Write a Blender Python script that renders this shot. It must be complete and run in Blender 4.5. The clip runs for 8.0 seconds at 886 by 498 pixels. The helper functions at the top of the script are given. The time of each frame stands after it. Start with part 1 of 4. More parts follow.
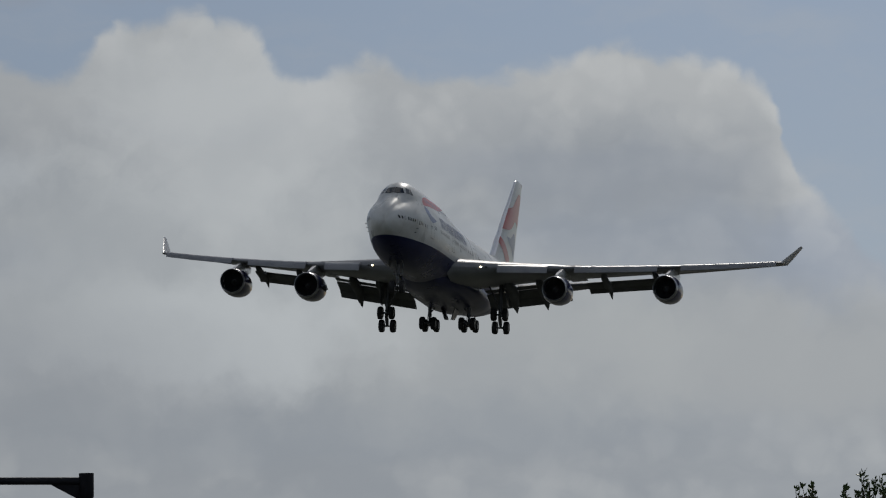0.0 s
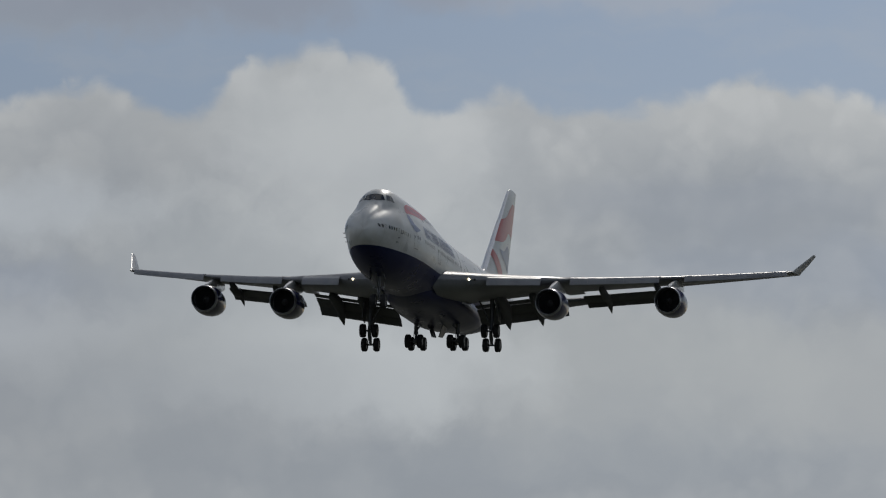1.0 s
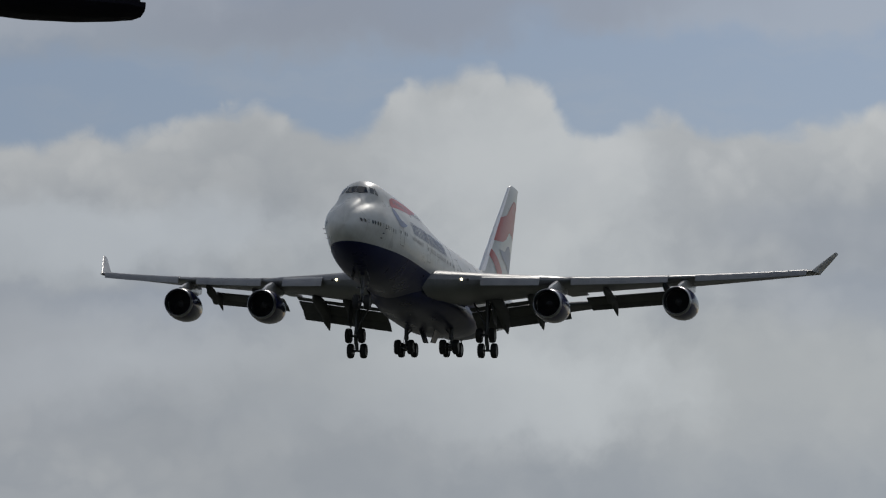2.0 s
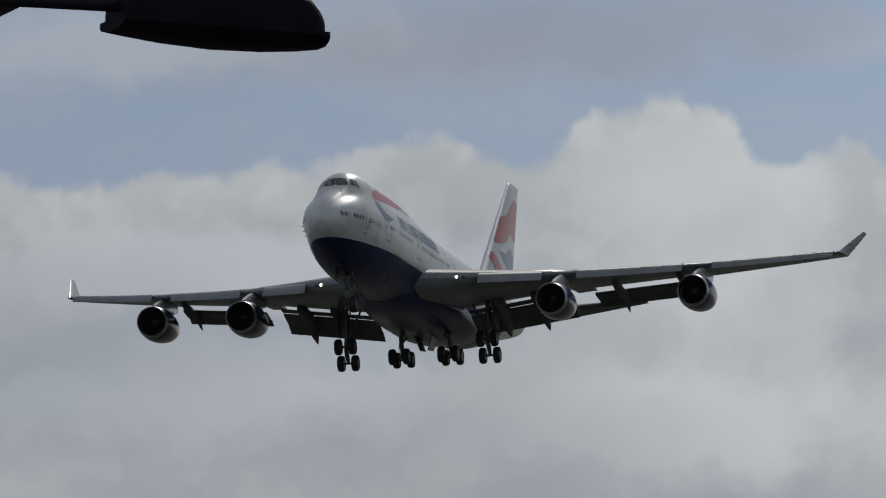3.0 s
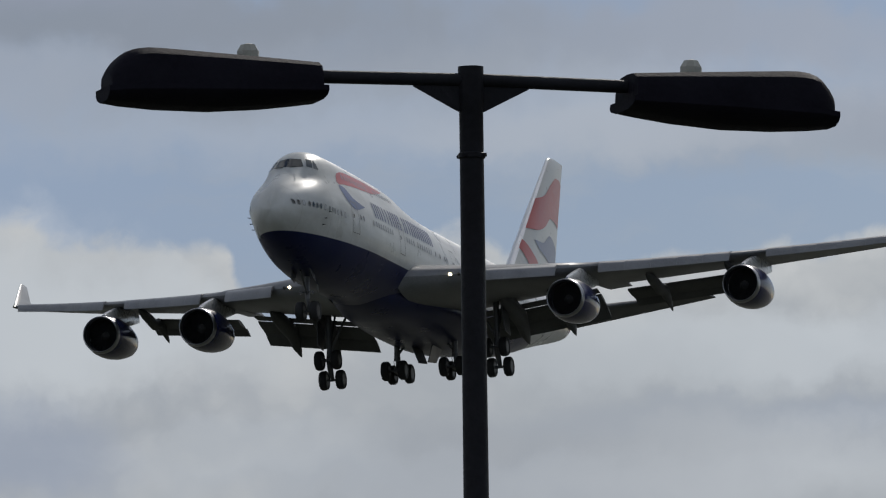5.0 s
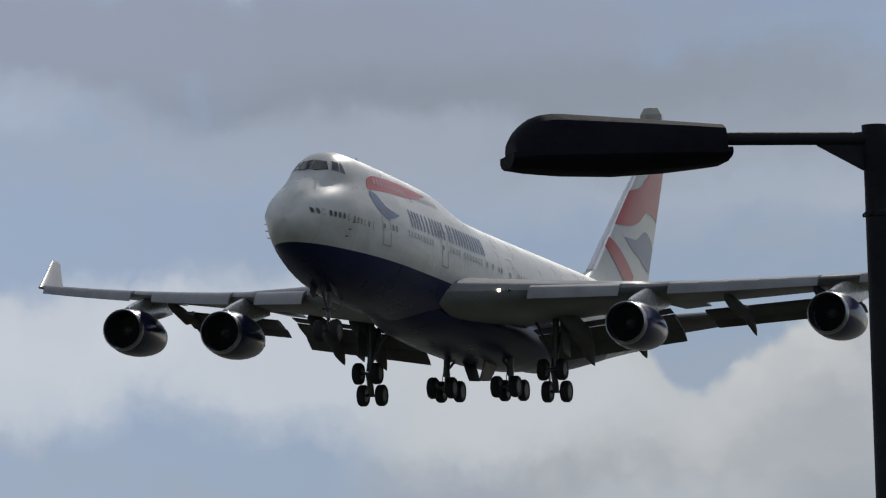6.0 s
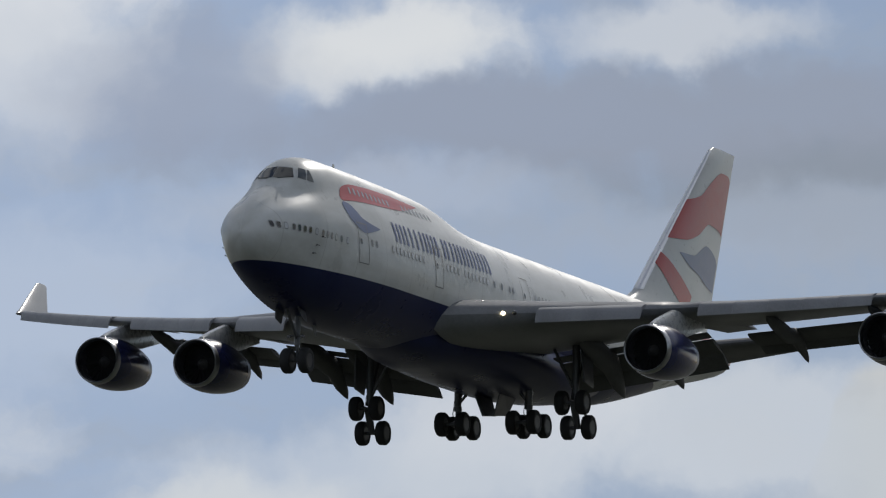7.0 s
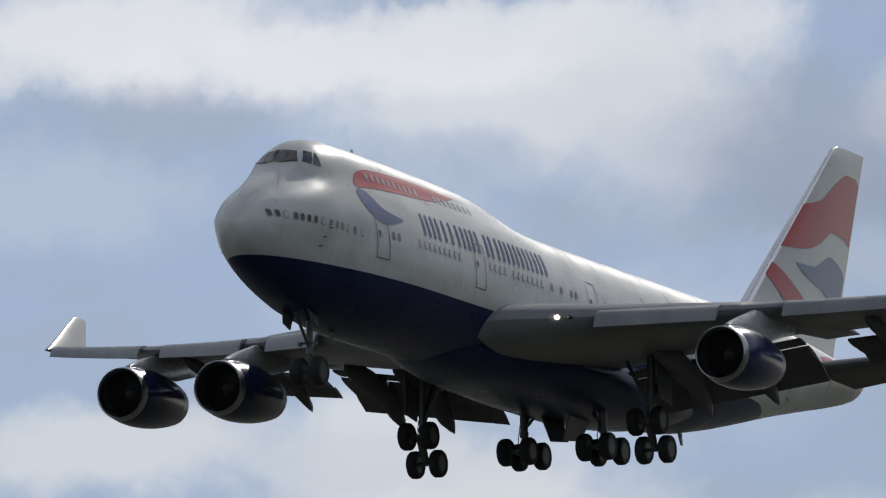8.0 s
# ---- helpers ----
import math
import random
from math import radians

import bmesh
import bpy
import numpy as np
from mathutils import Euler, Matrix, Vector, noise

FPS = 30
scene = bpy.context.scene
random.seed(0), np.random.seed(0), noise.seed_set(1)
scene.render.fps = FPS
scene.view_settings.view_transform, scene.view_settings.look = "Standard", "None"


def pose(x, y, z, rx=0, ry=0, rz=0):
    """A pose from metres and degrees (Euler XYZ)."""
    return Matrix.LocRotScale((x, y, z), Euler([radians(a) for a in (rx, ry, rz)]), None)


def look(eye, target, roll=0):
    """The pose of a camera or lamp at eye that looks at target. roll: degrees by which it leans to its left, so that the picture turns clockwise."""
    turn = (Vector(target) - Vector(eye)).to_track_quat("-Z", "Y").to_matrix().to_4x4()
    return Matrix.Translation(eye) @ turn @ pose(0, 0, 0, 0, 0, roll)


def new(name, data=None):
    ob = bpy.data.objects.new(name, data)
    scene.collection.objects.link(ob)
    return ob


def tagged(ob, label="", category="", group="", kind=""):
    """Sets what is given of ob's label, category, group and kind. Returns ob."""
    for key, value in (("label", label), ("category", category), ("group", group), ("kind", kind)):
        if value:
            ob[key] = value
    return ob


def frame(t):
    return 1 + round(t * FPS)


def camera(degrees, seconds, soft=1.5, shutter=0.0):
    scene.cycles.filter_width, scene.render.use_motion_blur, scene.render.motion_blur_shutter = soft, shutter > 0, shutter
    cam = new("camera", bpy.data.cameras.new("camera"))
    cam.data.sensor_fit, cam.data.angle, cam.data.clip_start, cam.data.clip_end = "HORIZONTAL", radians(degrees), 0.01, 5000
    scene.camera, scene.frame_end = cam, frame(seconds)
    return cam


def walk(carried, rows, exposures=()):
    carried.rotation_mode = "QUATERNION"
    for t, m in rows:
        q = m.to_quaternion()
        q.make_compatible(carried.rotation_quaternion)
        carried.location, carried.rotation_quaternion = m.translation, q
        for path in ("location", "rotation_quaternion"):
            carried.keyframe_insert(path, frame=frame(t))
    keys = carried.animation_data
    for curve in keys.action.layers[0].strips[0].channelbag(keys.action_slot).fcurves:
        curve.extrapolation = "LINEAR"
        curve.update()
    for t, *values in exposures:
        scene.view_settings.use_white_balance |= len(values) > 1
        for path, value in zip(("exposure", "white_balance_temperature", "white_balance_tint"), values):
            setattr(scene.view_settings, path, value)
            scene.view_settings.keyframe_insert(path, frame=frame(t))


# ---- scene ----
DEGREES = 4.9894
cam = camera(DEGREES, 8.0, soft=1.2)
EYE_HEIGHT = 1.6


def aim(yaw, pitch, roll):
    """The hand-held camera's pose: degrees to the left, up, and of lean."""
    return pose(0, 0, EYE_HEIGHT, 0, 0, yaw) @ pose(0, 0, 0, 90 + pitch) @ pose(0, 0, 0, 0, 0, roll)


# seconds, yaw, pitch, roll
CAM_ROWS = [
    (0, -5.417, 5.151, -0.408),
    (0.5, -5.143, 5.219, -0.546),
    (1, -4.659, 5.347, -0.625),
    (1.5, -4.211, 5.421, -0.681),
    (3, -2.721, 5.660, -0.582),
    (3.5, -2.092, 5.778, -0.787),
    (4, -1.442, 5.872, -0.516),
    (4.5, -0.756, 5.985, -0.471),
    (5, 0.170, 6.147, -0.736),
    (6.3, 3.260, 6.704, -2.422),
    (6.5, 3.796, 6.807, -2.755),
    (7, 5.026, 7.106, -2.937),
    (7.5, 6.666, 7.364, -3.229),
    (8, 8.521, 7.602, -3.295),
]

# the clip's camera opens up a little as it pans towards the sun
EXPOSURES = ((0, -0.18), (1.5, -0.08), (3.5, 0.05), (5, 0.19), (6.5, 0.26), (8, 0.32))
walk(cam, [(t, aim(a, b, c)) for t, a, b, c in CAM_ROWS], EXPOSURES)

# ---- world and sun ----
SUN_EL, SUN_AZ = 36.0, -18.0        # degrees up; degrees to the left of the +Y axis


def nd(tree, kind, **props):
    n = tree.nodes.new(kind)
    for k, v in props.items():
        if k == "op":
            n.operation = v
        elif k == "dtype":
            n.data_type = v
        elif k == "blend":
            n.blend_type = v
        elif k == "clamp":
            n.use_clamp = v
    return n


def lk(tree, a, b):
    tree.links.new(a, b)


def mth(tree, op, a, b=None, c=None, clamp=False):
    n = nd(tree, "ShaderNodeMath", op=op, clamp=clamp)
    for i, v in enumerate((a, b, c)):
        if v is None:
            continue
        if isinstance(v, (int, float)):
            n.inputs[i].default_value = v
        else:
            lk(tree, v, n.inputs[i])
    return n.outputs[0]


def smooth(tree, v, lo, hi):
    n = tree.nodes.new("ShaderNodeMapRange")
    n.interpolation_type = "SMOOTHSTEP"
    lk(tree, v, n.inputs["Value"])
    n.inputs["From Min"].default_value, n.inputs["From Max"].default_value = lo, hi
    return n.outputs[0]


def fbm(tree, vec, scale, detail=6.0, rough=0.55, dist=0.0):
    n = tree.nodes.new("ShaderNodeTexNoise")
    n.inputs["Scale"].default_value, n.inputs["Detail"].default_value = scale, detail
    n.inputs["Roughness"].default_value, n.inputs["Distortion"].default_value = rough, dist
    lk(tree, vec, n.inputs["Vector"])
    return n


def mixc(tree, fac, a, b, blend="MIX"):
    n = nd(tree, "ShaderNodeMix", dtype="RGBA", blend=blend)
    if isinstance(fac, (int, float)):
        n.inputs[0].default_value = fac
    else:
        lk(tree, fac, n.inputs[0])
    for i, v in ((6, a), (7, b)):
        if isinstance(v, (tuple, list)):
            n.inputs[i].default_value = (*v, 1)[:4]
        else:
            lk(tree, v, n.inputs[i])
    return n.outputs[2]


CLOUD_TOPS = [(-7.92, 5.05), (-7.67, 5.30), (-7.42, 5.55), (-7.34, 5.80), (-7.28, 6.00), (-7.20, 6.10), (-7.04, 6.17), (-6.76, 6.24), (-6.53, 6.28), (-6.34, 6.30), (-6.15, 6.23), (-5.70, 6.18), (-5.22, 6.16), (-5.06, 6.24), (-4.90, 6.22), (-4.71, 6.11), (-4.54, 6.15), (-4.45, 6.24), (-4.34, 6.40), (-4.02, 6.49), (-3.58, 6.42), (-3.44, 6.31), (-3.35, 6.19), (-3.20, 6.16), (-3.03, 6.20), (-2.80, 6.28), (-2.60, 6.30), (-2.30, 6.22), (-1.93, 6.13), (-1.75, 6.19), (-1.42, 6.11), (-1.15, 6.15), (-0.86, 6.07), (-0.41, 6.05), (-0.12, 6.21), (0.07, 6.28), (0.43, 6.11), (0.62, 5.99), (1.02, 5.75), (1.22, 5.85), (1.36, 6.06), (1.47, 6.20), (1.60, 6.20), (1.97, 6.26), (2.30, 6.24), (2.68, 6.32), (2.90, 6.00), (3.40, 4.80)]


def ramp_heights(t, az):
    """The cumulus skyline: elevation of the cloud tops over the azimuth."""
    a0, a1 = CLOUD_TOPS[0][0], CLOUD_TOPS[-1][0]
    e0, e1 = min(p[1] for p in CLOUD_TOPS) - 0.1, max(p[1] for p in CLOUD_TOPS) + 0.1
    mid = CLOUD_TOPS[len(CLOUD_TOPS) // 2][0]
    halves = []
    for lo, hi in ((a0, mid), (mid, a1)):
        n = t.nodes.new("ShaderNodeValToRGB")
        n.color_ramp.interpolation = "CARDINAL"
        pts = [p for p in CLOUD_TOPS if lo <= p[0] <= hi]
        els = n.color_ramp.elements
        for i, (a, e) in enumerate(pts):
            u, v = (a - lo) / (hi - lo), (e - e0) / (e1 - e0)
            el = els[0] if i == 0 else els[len(els) - 1] if i == len(pts) - 1 else els.new(u)
            el.position, el.color = u, (v, v, v, 1)
        lk(t, mth(t, "DIVIDE", mth(t, "SUBTRACT", az, lo), hi - lo, clamp=True), n.inputs[0])
        halves.append(n.outputs[0])
    pick = mth(t, "GREATER_THAN", az, mid)
    v = mth(t, "ADD", mth(t, "MULTIPLY", halves[0], mth(t, "SUBTRACT", 1.0, pick)), mth(t, "MULTIPLY", halves[1], pick))
    return mth(t, "ADD", mth(t, "MULTIPLY", v, e1 - e0), e0)


def build_world():
    world = bpy.data.worlds.new("sky")
    scene.world = world
    world.use_nodes = True
    t = world.node_tree
    t.nodes.clear()
    out, bg = t.nodes.new("ShaderNodeOutputWorld"), t.nodes.new("ShaderNodeBackground")
    sky = t.nodes.new("ShaderNodeTexSky")
    sky.sky_type, sky.sun_disc = "NISHITA", False
    sky.sun_elevation, sky.sun_rotation = radians(SUN_EL), radians(-SUN_AZ)
    sky.dust_density, sky.ozone_density = 0.6, 3.0
    co = t.nodes.new("ShaderNodeTexCoord").outputs["Generated"]
    sep = t.nodes.new("ShaderNodeSeparateXYZ")
    lk(t, co, sep.inputs[0])
    x, y, z = sep.outputs
    az = mth(t, "MULTIPLY", mth(t, "ARCTAN2", mth(t, "MULTIPLY", x, -1.0), y), 180 / math.pi)
    el = mth(t, "MULTIPLY", mth(t, "ARCSINE", z), 180 / math.pi)
    flat = t.nodes.new("ShaderNodeCombineXYZ")
    lk(t, az, flat.inputs[0])
    lk(t, el, flat.inputs[1])
    # slow and fine warps give the banks torn, billowing edges
    def warped(scale, amount, detail):
        n = fbm(t, flat.outputs[0], scale, detail, 0.55)
        v = nd(t, "ShaderNodeVectorMath", op="MULTIPLY_ADD")
        lk(t, n.outputs["Color"], v.inputs[0])
        v.inputs[1].default_value, v.inputs[2].default_value = (amount, amount, 0), (-amount / 2, -amount / 2, 0)
        return v.outputs[0]
    w1, w2 = warped(1.1, 0.42, 4), warped(4.5, 0.22, 5)
    add = nd(t, "ShaderNodeVectorMath", op="ADD")
    lk(t, flat.outputs[0], add.inputs[0])
    lk(t, w1, add.inputs[1])
    edge = nd(t, "ShaderNodeVectorMath", op="MULTIPLY_ADD")
    lk(t, w2, edge.inputs[0])
    edge.inputs[1].default_value = (0.45, 0.45, 0)
    lk(t, flat.outputs[0], edge.inputs[2])
    add2 = nd(t, "ShaderNodeVectorMath", op="ADD")
    lk(t, add.outputs[0], add2.inputs[0])
    lk(t, w2, add2.inputs[1])
    p = add2.outputs[0]
    puff = fbm(t, p, 2.2, 6, 0.55).outputs[0]
    fine = fbm(t, p, 9.0, 5, 0.6).outputs[0]
    stretch = nd(t, "ShaderNodeVectorMath", op="MULTIPLY")
    lk(t, p, stretch.inputs[0])
    stretch.inputs[1].default_value = (0.45, 1.5, 1)
    wisps = fbm(t, stretch.outputs[0], 1.6, 6, 0.58).outputs[0]
    # clear air
    col = mixc(t, 1.0, mixc(t, 1.0, sky.outputs[0], (SKY_GAIN,) * 3, "MULTIPLY"), SKY_TINT, "MULTIPLY")
    # painted haze: a paler blue mixed in to brighten the sky leftwards
    side = smooth(t, az, -4.0, 9.0)
    col = mixc(t, mth(t, "MULTIPLY", side, 0.75), col, (0.385, 0.48, 0.655))
    # thin streaks everywhere
    col = mixc(t, mth(t, "MULTIPLY", smooth(t, wisps, 0.45, 0.75), 0.35), col, (0.36, 0.39, 0.43))
    # cauliflower heads: rounded cells at two sizes
    def cells(scale):
        n = t.nodes.new("ShaderNodeTexVoronoi")
        n.feature, n.inputs["Scale"].default_value, n.inputs["Smoothness"].default_value = "SMOOTH_F1", scale, 0.35
        lk(t, edge.outputs[0], n.inputs["Vector"])
        return mth(t, "SUBTRACT", 0.45, n.outputs["Distance"])
    heads, knobs = cells(2.6), cells(7.5)
    # the cumulus bank under its skyline
    bent = t.nodes.new("ShaderNodeSeparateXYZ")
    lk(t, edge.outputs[0], bent.inputs[0])
    top = ramp_heights(t, bent.outputs[0])
    rough = mth(t, "ADD", mth(t, "MULTIPLY", mth(t, "SUBTRACT", puff, 0.5), 0.1), mth(t, "MULTIPLY", mth(t, "SUBTRACT", fine, 0.5), 0.09))
    rough = mth(t, "ADD", rough, mth(t, "ADD", mth(t, "MULTIPLY", heads, 0.1), mth(t, "MULTIPLY", knobs, 0.07)))
    depth = mth(t, "ADD", mth(t, "SUBTRACT", top, el), rough)
    cover = smooth(t, depth, -0.045, 0.075)
    cover = mth(t, "MULTIPLY", cover, mth(t, "SUBTRACT", 1.0, smooth(t, az, 2.6, 3.2)))
    rim = mth(t, "SUBTRACT", 1.0, smooth(t, depth, 0.0, 0.6))
    billow = smooth(t, mth(t, "ADD", mth(t, "MULTIPLY", heads, 0.7), mth(t, "ADD", mth(t, "MULTIPLY", knobs, 0.35), mth(t, "SUBTRACT", puff, 0.5))), -0.2, 0.3)
    lit = mth(t, "ADD", mth(t, "MULTIPLY", rim, 0.5), mth(t, "ADD", mth(t, "MULTIPLY", smooth(t, wisps, 0.3, 0.68), 0.22), mth(t, "MULTIPLY", billow, 0.28)))
    body = mixc(t, lit, (0.285, 0.31, 0.34), (0.455, 0.472, 0.48))
    body = mixc(t, smooth(t, az, -4.6, 1.8), body, mixc(t, lit, (0.36, 0.39, 0.43), (0.56, 0.575, 0.58)))
    # further banks and veils
    def bank(under, shape, colour):
        """A soft bank: azimuth, elevation, half width and half height in degrees, cover."""
        a, e, rx, ry, amount = shape
        s1 = nd(t, "ShaderNodeVectorMath", op="SUBTRACT")
        lk(t, p, s1.inputs[0])
        s1.inputs[1].default_value = (a, e, 0)
        s2 = nd(t, "ShaderNodeVectorMath", op="DIVIDE")
        lk(t, s1.outputs[0], s2.inputs[0])
        s2.inputs[1].default_value = (rx, ry, 1)
        ln = nd(t, "ShaderNodeVectorMath", op="LENGTH")
        lk(t, s2.outputs[0], ln.inputs[0])
        m = smooth(t, mth(t, "ADD", ln.outputs["Value"], mth(t, "MULTIPLY", mth(t, "SUBTRACT", puff, 0.5), -0.9)), 1.35, 0.45)
        return mixc(t, mth(t, "MULTIPLY", m, amount), under, colour)

    col = bank(col, (-2.20, 6.75, 1.66, 0.22, 0.75), (0.305, 0.337, 0.386))
    col = bank(col, (-5.66, 6.84, 1.34, 0.16, 0.6), (0.352, 0.381, 0.429))
    col = bank(col, (-0.71, 6.79, 1.05, 0.19, 0.6), (0.376, 0.413, 0.468))
    col = bank(col, (-3.28, 6.88, 1.97, 0.24, 0.75), (0.262, 0.292, 0.352))
    col = bank(col, (-0.56, 7.33, 2.23, 0.29, 0.6), (0.305, 0.337, 0.402))
    col = bank(col, (2.19, 7.48, 2.23, 0.22, 0.8), (0.246, 0.279, 0.337))
    col = bank(col, (0.43, 6.95, 2.86, 0.35, 0.55), (0.402, 0.440, 0.503))
    col = bank(col, (-1.50, 7.34, 1.27, 0.19, 0.6), (0.305, 0.337, 0.402))
    body = bank(body, (-6.91, 5.17, 1.34, 0.29, 0.35), (0.262, 0.305, 0.376))
    body = bank(body, (-7.63, 4.50, 1.59, 0.35, 0.9), (0.352, 0.371, 0.386))
    body = bank(body, (-4.82, 4.14, 2.55, 0.19, 0.5), (0.275, 0.305, 0.342))
    body = bank(body, (-2.34, 5.06, 1.34, 0.22, 0.5), (0.262, 0.292, 0.342))
    body = bank(body, (-0.85, 5.03, 1.66, 0.19, 0.55), (0.262, 0.292, 0.342))
    body = bank(body, (-3.08, 4.62, 1.59, 0.19, 0.4), (0.305, 0.337, 0.381))
    body = bank(body, (-1.47, 5.55, 1.46, 0.25, 0.85), (0.456, 0.491, 0.527))
    body = bank(body, (-1.47, 5.17, 1.34, 0.13, 0.7), (0.305, 0.342, 0.402))
    body = bank(body, (-0.34, 4.84, 2.23, 0.16, 0.7), (0.392, 0.429, 0.479))
    body = bank(body, (2.50, 5.06, 0.54, 0.35, 0.7), (0.305, 0.352, 0.445))
    body = bank(body, (1.72, 5.72, 1.21, 0.35, 0.75), (0.474, 0.503, 0.533))
    body = bank(body, (1.35, 5.02, 0.83, 0.19, 0.5), (0.456, 0.491, 0.533))
    body = bank(body, (-6.59, 6.07, 0.83, 0.22, 0.36), (0.479, 0.491, 0.491))
    body = bank(body, (-6.27, 5.59, 1.02, 0.18, 0.5), (0.266, 0.296, 0.342))
    body = bank(body, (-3.71, 5.96, 0.76, 0.25, 0.4), (0.413, 0.429, 0.440))
    body = bank(body, (-3.97, 5.85, 0.64, 0.11, 0.45), (0.275, 0.301, 0.347))
    body = bank(body, (-4.51, 4.75, 2.23, 0.29, 0.4), (0.371, 0.392, 0.397))
    body = bank(body, (-3.91, 6.10, 0.73, 0.35, 0.6), (0.503, 0.527, 0.539))
    body = bank(body, (-3.89, 5.18, 1.34, 0.51, 0.5), (0.434, 0.462, 0.479))
    col = bank(col, (1.71, 7.28, 2.71, 0.38, 0.6), (0.266, 0.301, 0.356))
    body = bank(body, (-5.69, 4.58, 1.43, 0.48, 0.5), (0.392, 0.413, 0.423))
    body = bank(body, (-3.72, 4.67, 1.43, 0.38, 0.5), (0.434, 0.462, 0.485))
    body = bank(body, (-1.62, 4.88, 1.11, 0.29, 0.6), (0.468, 0.497, 0.527))
    col = bank(col, (3.70, 7.79, 3.18, 0.29, 0.85), (0.287, 0.323, 0.402))
    col = bank(col, (5.32, 8.20, 0.86, 0.19, 0.95), (0.610, 0.644, 0.687))
    col = bank(col, (5.48, 7.40, 1.21, 0.19, 0.5), (0.434, 0.479, 0.565))
    col = bank(col, (3.25, 7.13, 1.59, 0.25, 0.5), (0.381, 0.429, 0.515))
    body = bank(body, (2.67, 5.77, 1.34, 0.48, 0.9), (0.527, 0.565, 0.604))
    col = bank(col, (6.17, 5.61, 0.80, 0.29, 0.95), (0.610, 0.638, 0.658))
    col = bank(col, (5.01, 5.85, 0.51, 0.35, 0.7), (0.527, 0.571, 0.631))
    col = bank(col, (6.54, 7.95, 0.83, 0.25, 0.6), (0.305, 0.352, 0.456))
    col = bank(col, (5.27, 8.33, 0.83, 0.22, 0.95), (0.672, 0.694, 0.716))
    col = bank(col, (3.63, 8.25, 0.73, 0.19, 0.8), (0.578, 0.610, 0.658))
    col = bank(col, (6.50, 8.19, 0.54, 0.35, 0.55), (0.305, 0.352, 0.456))
    col = bank(col, (4.98, 7.84, 1.21, 0.19, 0.55), (0.296, 0.342, 0.440))
    col = bank(col, (8.06, 8.53, 1.27, 0.45, 0.9), (0.644, 0.680, 0.723))
    col = bank(col, (8.51, 8.07, 0.73, 0.19, 0.5), (0.413, 0.468, 0.578))
    col = bank(col, (8.97, 6.60, 0.35, 0.29, 0.85), (0.658, 0.687, 0.723))
    col = bank(col, (8.44, 6.19, 1.05, 0.29, 0.95), (0.631, 0.658, 0.694))
    col = bank(col, (4.60, 6.13, 0.83, 0.29, 0.85), (0.578, 0.610, 0.665))
    col = bank(col, (8.73, 8.73, 2.04, 0.24, 0.9), (0.730, 0.753, 0.784))
    col = bank(col, (10.33, 8.92, 1.34, 0.32, 0.9), (0.730, 0.753, 0.784))
    col = bank(col, (7.91, 8.85, 1.34, 0.19, 0.8), (0.680, 0.708, 0.753))
    col = bank(col, (7.30, 8.30, 0.64, 0.54, 0.7), (0.597, 0.631, 0.687))
    col = bank(col, (10.03, 8.45, 0.64, 0.19, 0.6), (0.352, 0.402, 0.503))
    col = bank(col, (6.50, 8.16, 0.83, 0.29, 0.45), (0.328, 0.376, 0.479))
    col = bank(col, (10.45, 6.60, 1.05, 0.25, 0.9), (0.617, 0.651, 0.694))
    col = bank(col, (9.02, 6.39, 1.05, 0.19, 0.8), (0.565, 0.604, 0.665))
    col = bank(col, (10.70, 8.01, 0.83, 0.35, 0.4), (0.552, 0.604, 0.701))
    col = bank(col, (7.55, 6.91, 1.34, 0.51, 0.4), (0.552, 0.610, 0.708))
    body = bank(body, (-3.62, 6.02, 1.46, 0.38, 0.35), (0.332, 0.356, 0.381))
    col = bank(col, (8.70, 7.35, 0.83, 0.54, 0.4), (0.527, 0.591, 0.694))
    col = bank(col, (3.27, 6.00, 1.21, 0.45, 0.7), (0.610, 0.644, 0.687))
    col = bank(col, (5.36, 5.85, 1.59, 0.29, 0.6), (0.565, 0.610, 0.672))
    body = bank(body, (-4.20, 4.67, 0.95, 0.35, 0.5), (0.515, 0.546, 0.565))
    body = bank(body, (-0.54, 5.29, 1.34, 0.38, 0.35), (0.352, 0.381, 0.413))
    body = bank(body, (-4.22, 5.78, 0.83, 0.60, 0.5), (0.527, 0.552, 0.565))
    body = bank(body, (-0.53, 4.78, 1.53, 0.48, 0.45), (0.342, 0.366, 0.402))
    body = bank(body, (-2.94, 4.47, 1.34, 0.48, 0.4), (0.305, 0.328, 0.356))
    body = bank(body, (-7.75, 5.15, 0.6, 0.3, 0.5), (0.29, 0.335, 0.41))
    # bright knuckles of the heads over the veils, then the bank in front of the clear air
    body = mixc(t, mth(t, "MULTIPLY", mth(t, "MULTIPLY", rim, billow), 0.3), body, (0.53, 0.545, 0.555))
    col = mixc(t, cover, col, body)
    # painted brightness gain over azimuth: lifts the sky's right end, dims the left
    thin = mth(t, "POWER", 2.0, mth(t, "SUBTRACT", 0.2, mth(t, "MULTIPLY", smooth(t, az, -8.0, 3.5), 0.45)))
    even = nd(t, "ShaderNodeVectorMath", op="SCALE")
    lk(t, col, even.inputs[0])
    lk(t, thin, even.inputs["Scale"])
    col = even.outputs[0]
    # broken cloud over the unseen sky, dimmed to darken what faces the camera
    far = fbm(t, co, 5.0, 7, 0.55).outputs[0]
    rest = mixc(t, smooth(t, far, 0.42, 0.58), mixc(t, 1.0, sky.outputs[0], (SKY_GAIN,) * 3, "MULTIPLY"), (0.4, 0.42, 0.45))
